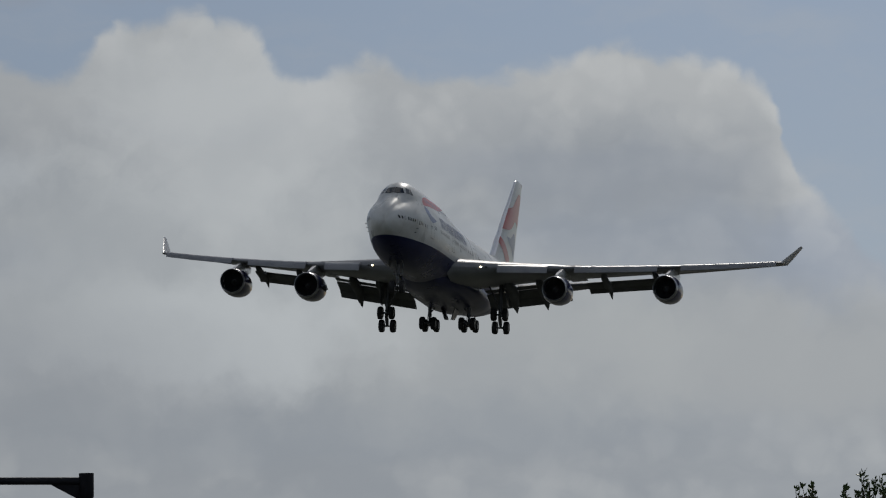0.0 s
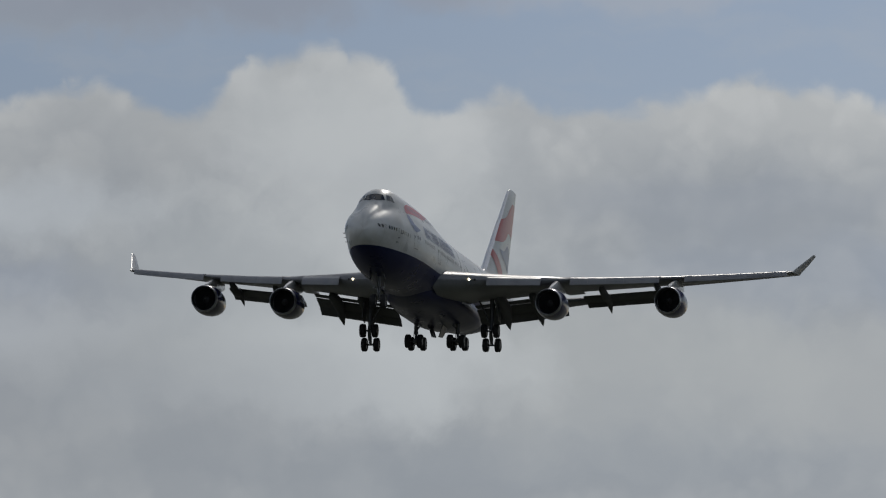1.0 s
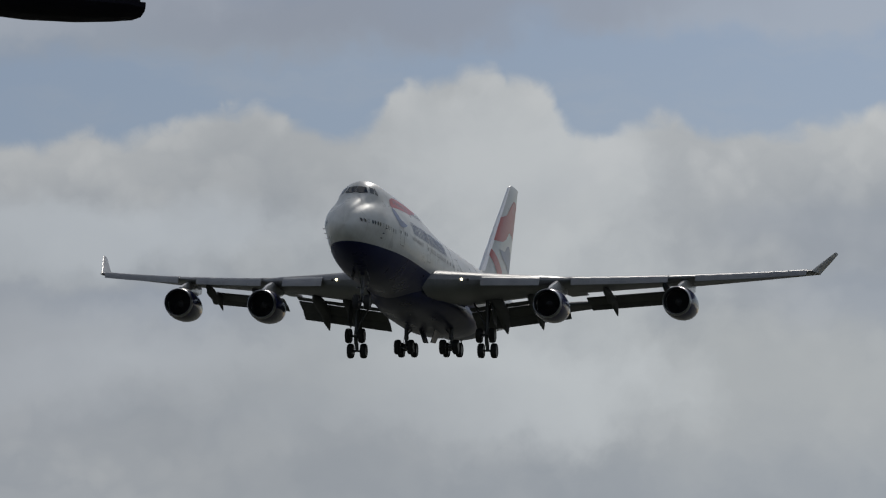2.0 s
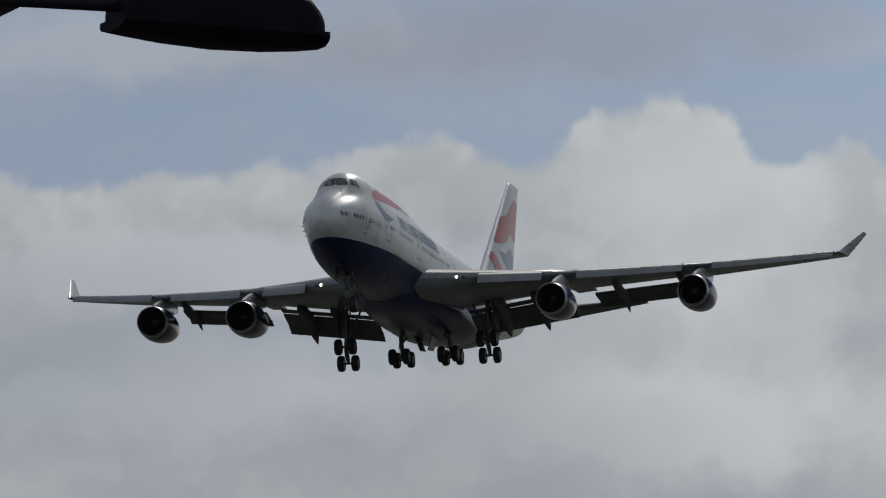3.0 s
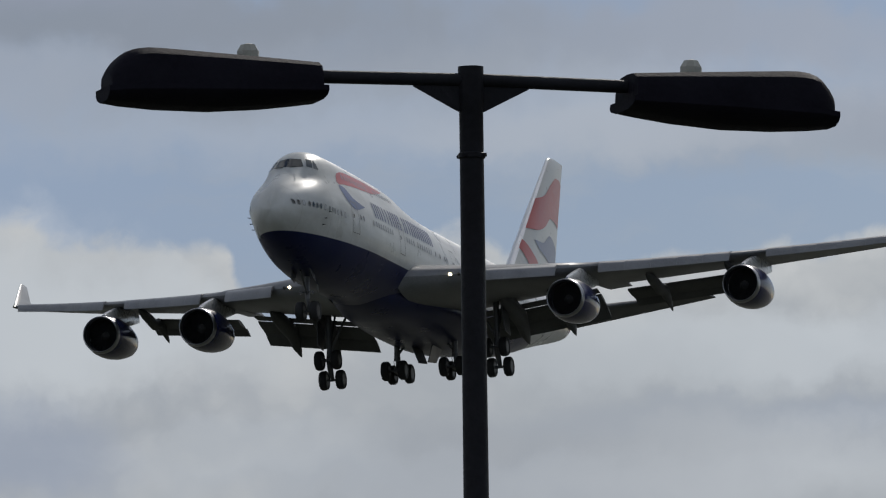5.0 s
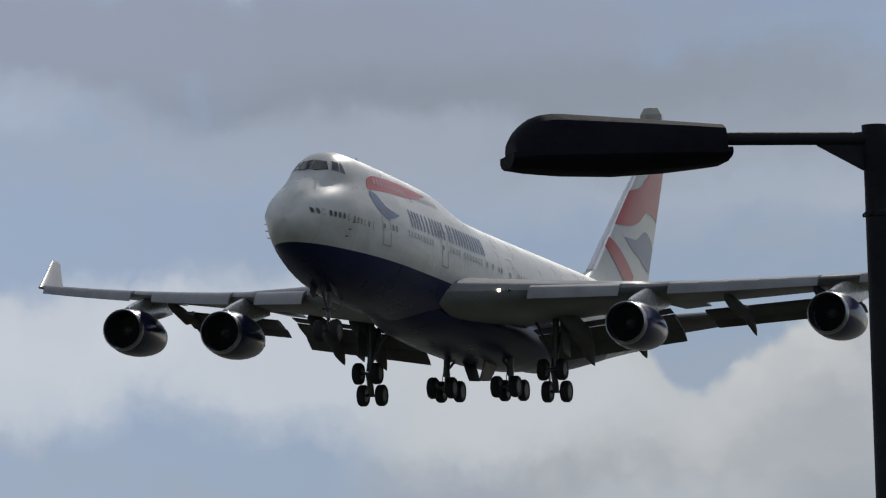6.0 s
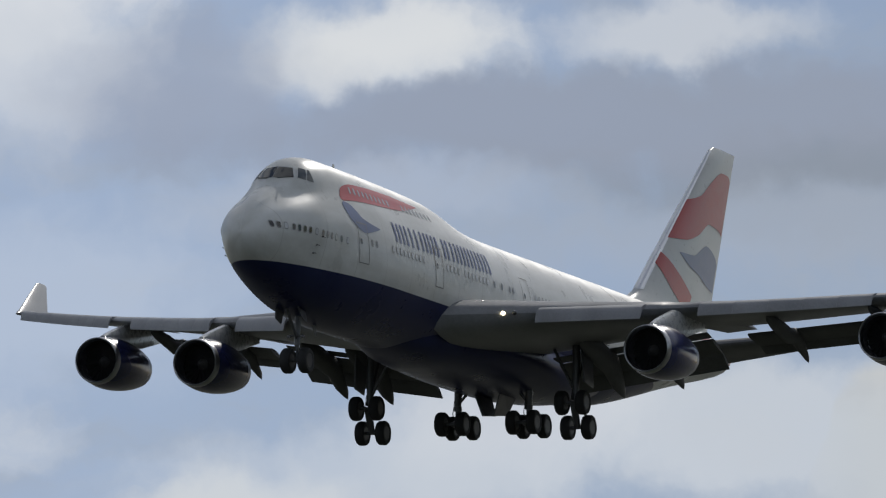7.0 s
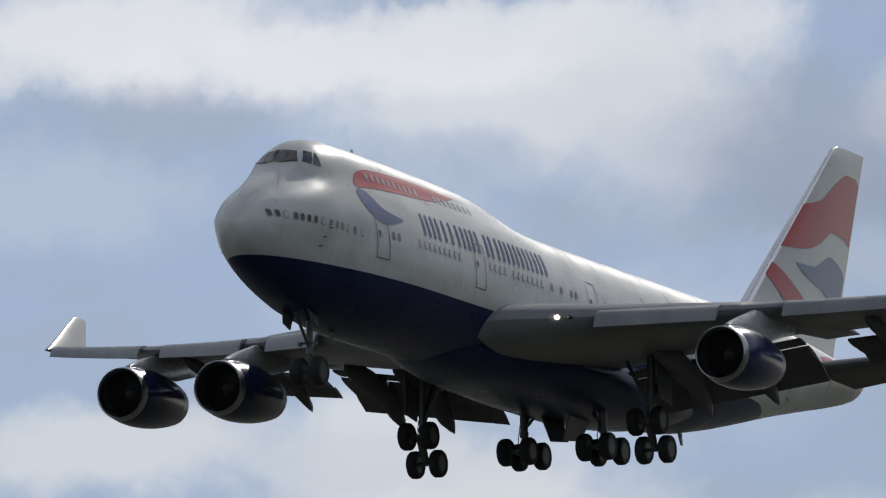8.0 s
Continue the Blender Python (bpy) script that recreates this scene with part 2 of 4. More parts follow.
    away = mth(t, "MAXIMUM", smooth(t, mth(t, "ABSOLUTE", az), 11.0, 16.0), smooth(t, el, 10.5, 14.0))
    col = mixc(t, away, col, rest)
    lk(t, col, bg.inputs[0])
    bg.inputs[1].default_value = 1.0
    lk(t, bg.outputs[0], out.inputs[0])


SKY_GAIN, SKY_TINT = 0.0445, (0.77, 0.79, 0.92)
build_world()
sun = new("sun", bpy.data.lights.new("sun", "SUN"))
sun.data.energy, sun.data.angle, sun.data.color = 2.0, radians(0.6), (1.0, 0.95, 0.88)
_az, _el = radians(SUN_AZ), radians(SUN_EL)
sun.matrix_basis = look((0, 0, 300), Vector((0, 0, 300)) - Vector((-math.sin(_az) * math.cos(_el), math.cos(_az) * math.cos(_el), math.sin(_el))))

# ---- materials ----
def material(name, rough=0.5, metal=0.0, coat=0.0):
    m = bpy.data.materials.new(name)
    m.use_nodes = True
    t = m.node_tree
    b = t.nodes["Principled BSDF"]
    b.inputs["Roughness"].default_value, b.inputs["Metallic"].default_value = rough, metal
    b.inputs["Coat Weight"].default_value = coat
    b.inputs["Coat Roughness"].default_value = 0.12
    return m, t, b


def worn(name, colour, rough=0.5, metal=0.0, coat=0.0, scale=1.0, vary=0.18, bump=0.0, streak=None, dirt=None, spec=0.5):
    """A painted, metal or other surface: fine grain and broad stains over one base colour."""
    m, t, b = material(name, rough, metal, coat)
    b.inputs["Specular IOR Level"].default_value = spec
    co = t.nodes.new("ShaderNodeTexCoord").outputs["Object"]
    vec = co
    if streak:
        mp = t.nodes.new("ShaderNodeMapping")
        mp.inputs["Scale"].default_value = streak
        lk(t, co, mp.inputs[0])
        vec = mp.outputs[0]
    broad = fbm(t, vec, 0.35 * scale, 5).outputs[0]
    fine = fbm(t, co, 6.0 * scale, 6, 0.65).outputs[0]
    both = mth(t, "ADD", mth(t, "MULTIPLY", broad, 0.7), mth(t, "MULTIPLY", fine, 0.3))
    fac = smooth(t, both, 0.32, 0.68)
    dark = dirt or tuple(c * (1 - vary) for c in colour)
    lite = tuple(min(1, c * (1 + vary * 0.5)) for c in colour)
    lk(t, mixc(t, fac, dark, lite), b.inputs["Base Color"])
    lk(t, mth(t, "ADD", mth(t, "MULTIPLY", fine, 0.16), rough - 0.08), b.inputs["Roughness"])
    if bump:
        bp = t.nodes.new("ShaderNodeBump")
        bp.inputs["Strength"].default_value, bp.inputs["Distance"].default_value = bump, 0.02
        lk(t, fine, bp.inputs["Height"])
        lk(t, bp.outputs[0], b.inputs["Normal"])
    return m


WHITE, NAVY, RED, GREYBLUE = (0.63, 0.64, 0.635), (0.013, 0.018, 0.072), (0.4, 0.03, 0.028), (0.085, 0.115, 0.235)


def hull_paint():
    """Pale upper hull over a dark blue belly, with panel joints and streaks along the hull."""
    m, t, b = material("hull_paint", 0.3, 0.0, 0.0)
    co = t.nodes.new("ShaderNodeTexCoord").outputs["Object"]
    sep = t.nodes.new("ShaderNodeSeparateXYZ")
    lk(t, co, sep.inputs[0])
    x, y, z = sep.outputs
    mp = t.nodes.new("ShaderNodeMapping")
    mp.inputs["Scale"].default_value = (0.12, 1, 0.7)
    lk(t, co, mp.inputs[0])
    streaks = fbm(t, mp.outputs[0], 1.6, 6, 0.6).outputs[0]
    grime = fbm(t, co, 0.5, 6, 0.6).outputs[0]
    pale = mixc(t, smooth(t, mth(t, "ADD", mth(t, "MULTIPLY", streaks, 0.5), mth(t, "MULTIPLY", grime, 0.5)), 0.35, 0.65), (0.51, 0.515, 0.5), WHITE)
    # circumferential and lengthwise skin joints
    ring = mth(t, "ABSOLUTE", mth(t, "SUBTRACT", mth(t, "FRACT", mth(t, "MULTIPLY", x, 0.31)), 0.5))
    joint = smooth(t, ring, 0.0, 0.012)
    pale = mixc(t, joint, (0.47, 0.47, 0.46), pale)
    blue = mixc(t, smooth(t, grime, 0.35, 0.7), NAVY, (0.02, 0.027, 0.085))
    # belly line: level, then sweeping down to the keel under the tail
    lim = mth(t, "SUBTRACT", BELLY_LINE, mth(t, "MULTIPLY", mth(t, "MAXIMUM", mth(t, "SUBTRACT", x, 51.5), 0.0), 0.08))
    above = smooth(t, mth(t, "SUBTRACT", z, lim), -0.02, 0.02)
    tail = smooth(t, x, 57.0, 57.1)
    above = mth(t, "MAXIMUM", above, tail)
    lk(t, mixc(t, above, blue, pale), b.inputs["Base Color"])
    # less specular on the belly keeps its grazing reflections of the ground dark
    lk(t, mth(t, "ADD", mth(t, "MULTIPLY", above, 0.1), 0.1), b.inputs["Specular IOR Level"])
    lk(t, mth(t, "ADD", mth(t, "MULTIPLY", grime, 0.24), 0.18), b.inputs["Roughness"])
    return m


BELLY_LINE = -1.1
M_HULL = hull_paint()
M_WHITE = worn("pearl_paint", (0.52, 0.53, 0.525), 0.3, 0, 0.1, 0.5, 0.1, streak=(1, 1, 0.2))
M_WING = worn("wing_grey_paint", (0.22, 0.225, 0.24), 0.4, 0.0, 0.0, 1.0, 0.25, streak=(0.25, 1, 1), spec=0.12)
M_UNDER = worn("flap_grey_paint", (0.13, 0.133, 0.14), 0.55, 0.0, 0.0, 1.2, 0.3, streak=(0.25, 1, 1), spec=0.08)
M_NAVY = worn("navy_gloss_paint", NAVY, 0.2, 0, 0.05, 0.25, 0.2, spec=0.3)
M_RED = worn("red_livery_paint", RED, 0.32, 0, 0.08, 0.4, 0.12, streak=(1, 1, 0.25))
M_BLUE = worn("slate_blue_livery_paint", GREYBLUE, 0.32, 0, 0.08, 0.4, 0.12, streak=(1, 1, 0.25))
M_TITLE = worn("dark_blue_title_paint", (0.03, 0.045, 0.17), 0.32, 0, 0.2)
M_LIP = worn("bare_aluminium", (0.36, 0.37, 0.39), 0.3, 1.0, 0, 1.5, 0.15)
M_DARKMETAL = worn("heat_stained_metal", (0.16, 0.14, 0.13), 0.4, 1.0, 0, 2.0, 0.35)
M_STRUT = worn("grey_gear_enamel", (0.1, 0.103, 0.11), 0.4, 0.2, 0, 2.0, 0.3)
M_TYRE = worn("tyre_rubber", (0.015, 0.015, 0.017), 0.75, 0, 0, 3.0, 0.3, 0.2)
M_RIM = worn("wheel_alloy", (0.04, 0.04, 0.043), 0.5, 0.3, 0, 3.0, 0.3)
# near-black: shaded depth behind the fans, also spinners and wipers
M_NEARBLACK = worn("near_black_depth_and_trim", (0.05, 0.05, 0.05), 0.7, 0, 0, 2.0, 0.3)
M_SEAM = worn("door_seam_shadow_gap", (0.2, 0.2, 0.2), 0.6)
M_POLE = worn("dark_painted_steel", (0.02, 0.02, 0.025), 0.5, 0.0, 0, 5.0, 0.4, 0.3, spec=0.1)
M_HEAD = worn("black_moulded_plastic", (0.0135, 0.0128, 0.0195), 0.7, 0, 0, 8.0, 0.35, 0.3, spec=0.04)
M_CELL = worn("frosted_sensor_plastic", (0.42, 0.41, 0.36), 0.4, 0, 0, 10.0, 0.2)


def glass_material():
    m, t, b = material("dark_window_glass", 0.08)
    b.inputs["Base Color"].default_value = (0.015, 0.017, 0.02, 1)
    b.inputs["Specular IOR Level"].default_value = 0.7
    return m


def glow_material(name, colour, strength):
    m, t, b = material(name, 0.3)
    b.inputs["Emission Color"].default_value = (*colour, 1)
    b.inputs["Emission Strength"].default_value = strength
    b.inputs["Base Color"].default_value = (0.8, 0.8, 0.8, 1)
    return m


M_GLASS = glass_material()
M_SIDE = worn("grey_cockpit_glass", (0.09, 0.1, 0.11), 0.12)
M_LIGHT = glow_material("landing_light_glow", (1.0, 0.86, 0.55), 5.0)


def ground_material():
    m, t, b = material("rough_grass_ground", 0.9)
    co = t.nodes.new("ShaderNodeTexCoord").outputs["Object"]
    broad, fine = fbm(t, co, 0.02, 8).outputs[0], fbm(t, co, 1.5, 8, 0.7).outputs[0]
    g = mixc(t, smooth(t, fine, 0.3, 0.7), (0.018, 0.025, 0.011), (0.037, 0.043, 0.022))
    lk(t, mixc(t, smooth(t, broad, 0.45, 0.6), g, (0.046, 0.045, 0.04)), b.inputs["Base Color"])
    bp = t.nodes.new("ShaderNodeBump")
    bp.inputs["Strength"].default_value = 0.6
    lk(t, fine, bp.inputs["Height"])
    lk(t, bp.outputs[0], b.inputs["Normal"])
    return m


def leaf_material():
    m, t, b = material("leaf_green", 0.55)
    info = t.nodes.new("ShaderNodeNewGeometry")
    lk(t, mixc(t, info.outputs["Random Per Island"], (0.025, 0.05, 0.012), (0.075, 0.11, 0.03)), b.inputs["Base Color"])
    return m


M_GROUND, M_LEAF = ground_material(), leaf_material()
M_BARK = worn("grey_brown_bark", (0.12, 0.095, 0.07), 0.85, 0, 0, 4.0, 0.4, 0.8)

# ---- mesh kit ----
def mesh_of(name, verts, faces, mats, flat=False, idx=None):
    me = bpy.data.meshes.new(name)
    me.from_pydata([tuple(map(float, v)) for v in verts], [], faces)
    for m in mats if isinstance(mats, (list, tuple)) else [mats]:
        me.materials.append(m)
    bm = bmesh.new()
    bm.from_mesh(me)
    bmesh.ops.recalc_face_normals(bm, faces=bm.faces)
    for f in bm.faces:
        f.smooth = not flat
    bm.to_mesh(me)
    bm.free()
    if idx is not None:
        for p, k in zip(me.polygons, idx):
            p.material_index = k
    if not flat:
        me.set_sharp_from_angle(angle=radians(38))
    return me


def piece(name, geo, mats, parent=None, label="", flat=False):
    """One mesh object from (verts, faces) under its thing or part."""
    ob = new(name, mesh_of(name, geo[0], geo[1], mats, flat, geo[2] if len(geo) > 2 else None))
    if parent is not None:
        ob.parent = parent
    return tagged(ob, label)


def join(*geos):
    vs, fs = [], []
    for g in geos:
        n = len(vs)
        vs += list(g[0])
        fs += [tuple(i + n for i in f) for f in g[1]]
    return vs, fs


def join_mats(*pairs):
    vs, fs, ix = [], [], []
    for g, k in pairs:
        n = len(vs)
        vs += list(g[0])
        fs += [tuple(i + n for i in f) for f in g[1]]
        ix += [k] * len(g[1])
    return vs, fs, ix


def moved(geo, m):
    return [tuple(m @ Vector(v)) for v in geo[0]], geo[1]


def loft(rings, closed=True, caps=True):
    """Skin over equal rings of points."""
    n = len(rings[0])
    vs = [tuple(p) for r in rings for p in r]
    fs = []
    for i in range(len(rings) - 1):
        for j in range(n if closed else n - 1):
            k = (j + 1) % n
            fs.append((i * n + j, i * n + k, (i + 1) * n + k, (i + 1) * n + j))
    if caps:
        fs.append(tuple(range(n)))
        fs.append(tuple((len(rings) - 1) * n + j for j in range(n)))
    return vs, fs


def lathe(profile, n=40, closed=False):
    """Profile of (x, r) turned about the x axis."""
    rings = [[(x, r * math.cos(2 * math.pi * k / n), r * math.sin(2 * math.pi * k / n)) for k in range(n)] for x, r in profile]
    if closed:
        rings.append(rings[0])
    return loft(rings, True, not closed)


def tube(a, b, r0, r1=None, n=14):
    a, b = Vector(a), Vector(b)
    r1 = r0 if r1 is None else r1
    q = (b - a).to_track_quat("Z", "Y")
    ring = lambda c, r: [tuple(c + q @ Vector((r * math.cos(2 * math.pi * k / n), r * math.sin(2 * math.pi * k / n), 0))) for k in range(n)]
    return loft([ring(a, r0), ring(b, r1)])


def pipe(points, radii, n=10):
    rings = []
    for i, p in enumerate(points):
        d = Vector(points[min(i + 1, len(points) - 1)]) - Vector(points[max(i - 1, 0)])
        q = d.to_track_quat("Z", "Y")
        rings.append([tuple(Vector(p) + q @ Vector((radii[i] * math.cos(2 * math.pi * k / n), radii[i] * math.sin(2 * math.pi * k / n), 0))) for k in range(n)])
    return loft(rings)


def box(x0, x1, y0, y1, z0, z1, bev=0.0):
    """A box with its upright edges cut off."""
    b = min(bev, (x1 - x0) / 2.1, (y1 - y0) / 2.1)
    if b <= 0:
        ring = [(x0, y0), (x1, y0), (x1, y1), (x0, y1)]
    else:
        ring = [(x0 + b, y0), (x1 - b, y0), (x1, y0 + b), (x1, y1 - b), (x1 - b, y1), (x0 + b, y1), (x0, y1 - b), (x0, y0 + b)]
    return loft([[(x, y, z0) for x, y in ring], [(x, y, z1) for x, y in ring]])


def slab(poly, thick):
    """A plate of that thickness over a loop of points, along its normal."""
    vs = [Vector(p) for p in poly]
    nrm = (vs[1] - vs[0]).cross(vs[2] - vs[0]).normalized() * thick / 2
    return loft([[tuple(v - nrm) for v in vs], [tuple(v + nrm) for v in vs]])


def curve(table):
    """A smooth monotone curve through (x, y) knots."""
    x, y = np.array(table, float).T
    h, d = np.diff(x), np.diff(y) / np.diff(x)
    m = np.zeros_like(y)
    m[0], m[-1] = d[0], d[-1]
    for i in range(1, len(x) - 1):
        if d[i - 1] * d[i] > 0:
            a, b = 2 * h[i] + h[i - 1], h[i] + 2 * h[i - 1]
            m[i] = (a + b) / (a / d[i - 1] + b / d[i])

    def at(v):
        v = min(max(v, x[0]), x[-1])
        i = min(max(int(np.searchsorted(x, v)) - 1, 0), len(x) - 2)
        t = (v - x[i]) / h[i]
        return float((1 + 2 * t) * (1 - t) ** 2 * y[i] + t * (1 - t) ** 2 * h[i] * m[i] + t * t * (3 - 2 * t) * y[i + 1] + t * t * (t - 1) * h[i] * m[i + 1])
    return at

# ---- ground ----
def build_ground():
    rings = [[(r * math.cos(2 * math.pi * k / 96), r * math.sin(2 * math.pi * k / 96), 0) for k in range(96)] for r in (2, 20, 80, 250, 800, 2000, 4600)]
    sheet = loft(rings, True, False)
    sheet[1].append(tuple(range(96)))
    tagged(piece("ground", sheet, M_GROUND), "flat rough grass reaching the horizon", "ground", kind="structure")


build_ground()

# ---- airliner: x runs aft from the nose, y to starboard, z up from the hull's widest line ----
airliner = tagged(new("airliner"), "four-engined jumbo jet, pale hull, navy belly, gear down", "airplane")

TOP = curve([(0, 0.15), (0.25, 0.7), (0.6, 1.1), (1.2, 1.6), (2, 2.12), (3, 2.66), (3.6, 3.0), (4.3, 3.55), (5, 4.11), (6, 4.55), (7.5, 4.73), (9.5, 4.72), (18, 4.6), (20, 4.54), (22, 4.4), (24, 4.16), (26, 3.9), (28, 3.7), (30, 3.62), (52, 3.61), (58, 3.45), (64, 3.1), (69.4, 2.62)])
MAIN = curve([(0, 0.14), (0.6, 1.0), (1.2, 1.4), (2, 1.82), (3, 2.22), (5, 2.78), (8, 3.2), (11, 3.36), (14, 3.42), (30, 3.6), (52, 3.58), (58, 3.44), (64, 3.09), (69.4, 2.61)])
BOT = curve([(0, 0.05), (0.25, -0.48), (0.6, -0.84), (1.2, -1.22), (2, -1.62), (3, -1.99), (5, -2.54), (8, -3.06), (12, -3.3), (42, -3.32), (45.5, -3.15), (48.7, -2.68), (53, -1.85), (57.25, -0.96), (62, -0.05), (65.8, 0.65), (68.4, 1.25), (69.4, 1.75)])
HALF = curve([(0, 0.03), (0.25, 0.57), (0.6, 0.95), (1.2, 1.34), (2, 1.72), (3, 2.04), (5, 2.49), (8, 2.94), (11, 3.17), (13, 3.25), (45, 3.25), (50, 3.1), (55, 2.7), (60, 2.1), (65, 1.35), (68.4, 0.75), (69.4, 0.4)])
MID = curve([(0, 0.1), (1, 0.2), (3, 0.3), (6, 0.2), (9, 0.05), (12, 0), (44, 0), (50, 0.4), (56, 0.95), (62, 1.5), (69.4, 2.2)])
UPPER = curve([(0, 0.02), (1, 0.5), (2, 0.94), (3, 1.32), (4, 1.6), (5, 1.81), (7, 2.07), (10, 2.28), (20, 2.36), (24, 2.2), (28, 1.9), (30, 1.7)])


def hull_y(s, z):
    """Half the hull's width at that station and height."""
    top, bot, zc = TOP(s), BOT(s), MID(s)
    up = min(top, MAIN(s)) - zc
    k = (z - zc) / (up if z > zc else zc - bot)
    a = HALF(s) * math.sqrt(max(0.0, 1 - k * k))
    b = 0.0
    if s < 30 and top > MAIN(s) + 0.005:
        ru = min(2.25, (top - zc) * 0.6)
        q = (z - (top - ru)) / ru
        b = UPPER(s) * math.sqrt(max(0.0, 1 - q * q))
    p = 2.7 + 2.3 * min(1.0, max(0.0, (s - 4) / 5))
    return (a ** p + b ** p) ** (1 / p)


def hull_ring(s, n=30):
    top, bot = TOP(s), BOT(s)
    zs = [bot + (top - bot) * (1 - math.cos(math.pi * i / n)) / 2 for i in range(n + 1)]
    right = [(s, hull_y(s, z), z) for z in zs]
    left = [(s, -y, z) for _, y, z in reversed(right[1:-1])]
    return right + left


def build_fuselage():
    ss = [0.0, 0.03, 0.08, 0.16, 0.28, 0.45, 0.7, 1.0, 1.35, 1.7] + [2 + 0.35 * i for i in range(17)] + [8 + 0.9 * i for i in range(28)] + [33.5 + 1.2 * i for i in range(29)] + [68.2, 68.7, 69.1, 69.4]
    return piece("fuselage", loft([hull_ring(s) for s in ss]), M_HULL, airliner, "pale pearl hull over navy belly")


fuselage = build_fuselage()


def on_hull(s, z, side, out=0.02):
    """A point just outside the hull's flank; side -1 port, 1 starboard."""
    y, e = hull_y(s, z), 0.05
    n = Vector((-(hull_y(s + e, z) - hull_y(s - e, z)) / (2 * e), 1, -(hull_y(s, z + e) - hull_y(s, z - e)) / (2 * e))).normalized()
    p = Vector((s, y, z)) + n * out
    return (p.x, side * p.y, p.z)


def patch(low, high, s0, s1, side, nx=24, nz=6, out=0.02):
    """A skin patch between two curves z = low(s), high(s)."""
    rows = []
    for i in range(nx + 1):
        s = s0 + (s1 - s0) * i / nx
        a, b = low(s), high(s)
        rows.append([on_hull(s, a + (b - a) * j / nz, side, out) for j in range(nz + 1)])
    return loft(rows, closed=False, caps=False)


def skin_quad(corners, side, nx=3, nz=3, out=0.02):
    """A patch over four (s, z) corners: lower fore, lower aft, upper aft, upper fore."""
    rows = []
    for i in range(nx + 1):
        u = i / nx
        rows.append([])
        for j in range(nz + 1):
            v = j / nz
            s = (1 - v) * ((1 - u) * corners[0][0] + u * corners[1][0]) + v * ((1 - u) * corners[3][0] + u * corners[2][0])
            z = (1 - v) * ((1 - u) * corners[0][1] + u * corners[1][1]) + v * ((1 - u) * corners[3][1] + u * corners[2][1])
            rows[-1].append(on_hull(s, z, side, out))
    return loft(rows, closed=False, caps=False)


# ---- wings ----
def le(y):
    return 21.86 + (y - 5.43) * 0.885


def te(y):
    return 36.4 + (y - 3.2) * 0.16 if y < 12.5 else 37.89 + (y - 12.5) * 0.577


def wing_z(y):
    u = max(0.0, (y - 5.43) / 25.6)
    return -1.3 + 0.107 * (y - 5.43) + 1.15 * u * u


def foil(chord, tc, n=14, camber=0.015):
    """Closed loop of (x, z) from the trailing edge over the top to the nose and back below."""
    xs = [(1 + math.cos(math.pi * i / n)) / 2 for i in range(n + 1)]
    half = lambda x: 5 * tc * (0.2969 * math.sqrt(x) - 0.126 * x - 0.3516 * x * x + 0.2843 * x ** 3 - 0.1036 * x ** 4)
    cam_line = lambda x: camber * 4 * x * (1 - x)
    top = [(x * chord, (cam_line(x) + half(x)) * chord) for x in xs]
    bottom = [(x * chord, (cam_line(x) - half(x)) * chord) for x in reversed(xs[1:-1])]
    return top + bottom


def wing_ring(y, side, x0, chord, z, tc, twist=0.0):
    c, s = math.cos(radians(twist)), math.sin(radians(twist))
    return [(x0 + x * c + q * s, side * y, z - x * s + q * c) for x, q in foil(chord, tc)]


def thick(y):
    return 0.134 - 0.055 * min(1, (y - 3) / 12) if y < 15 else 0.079


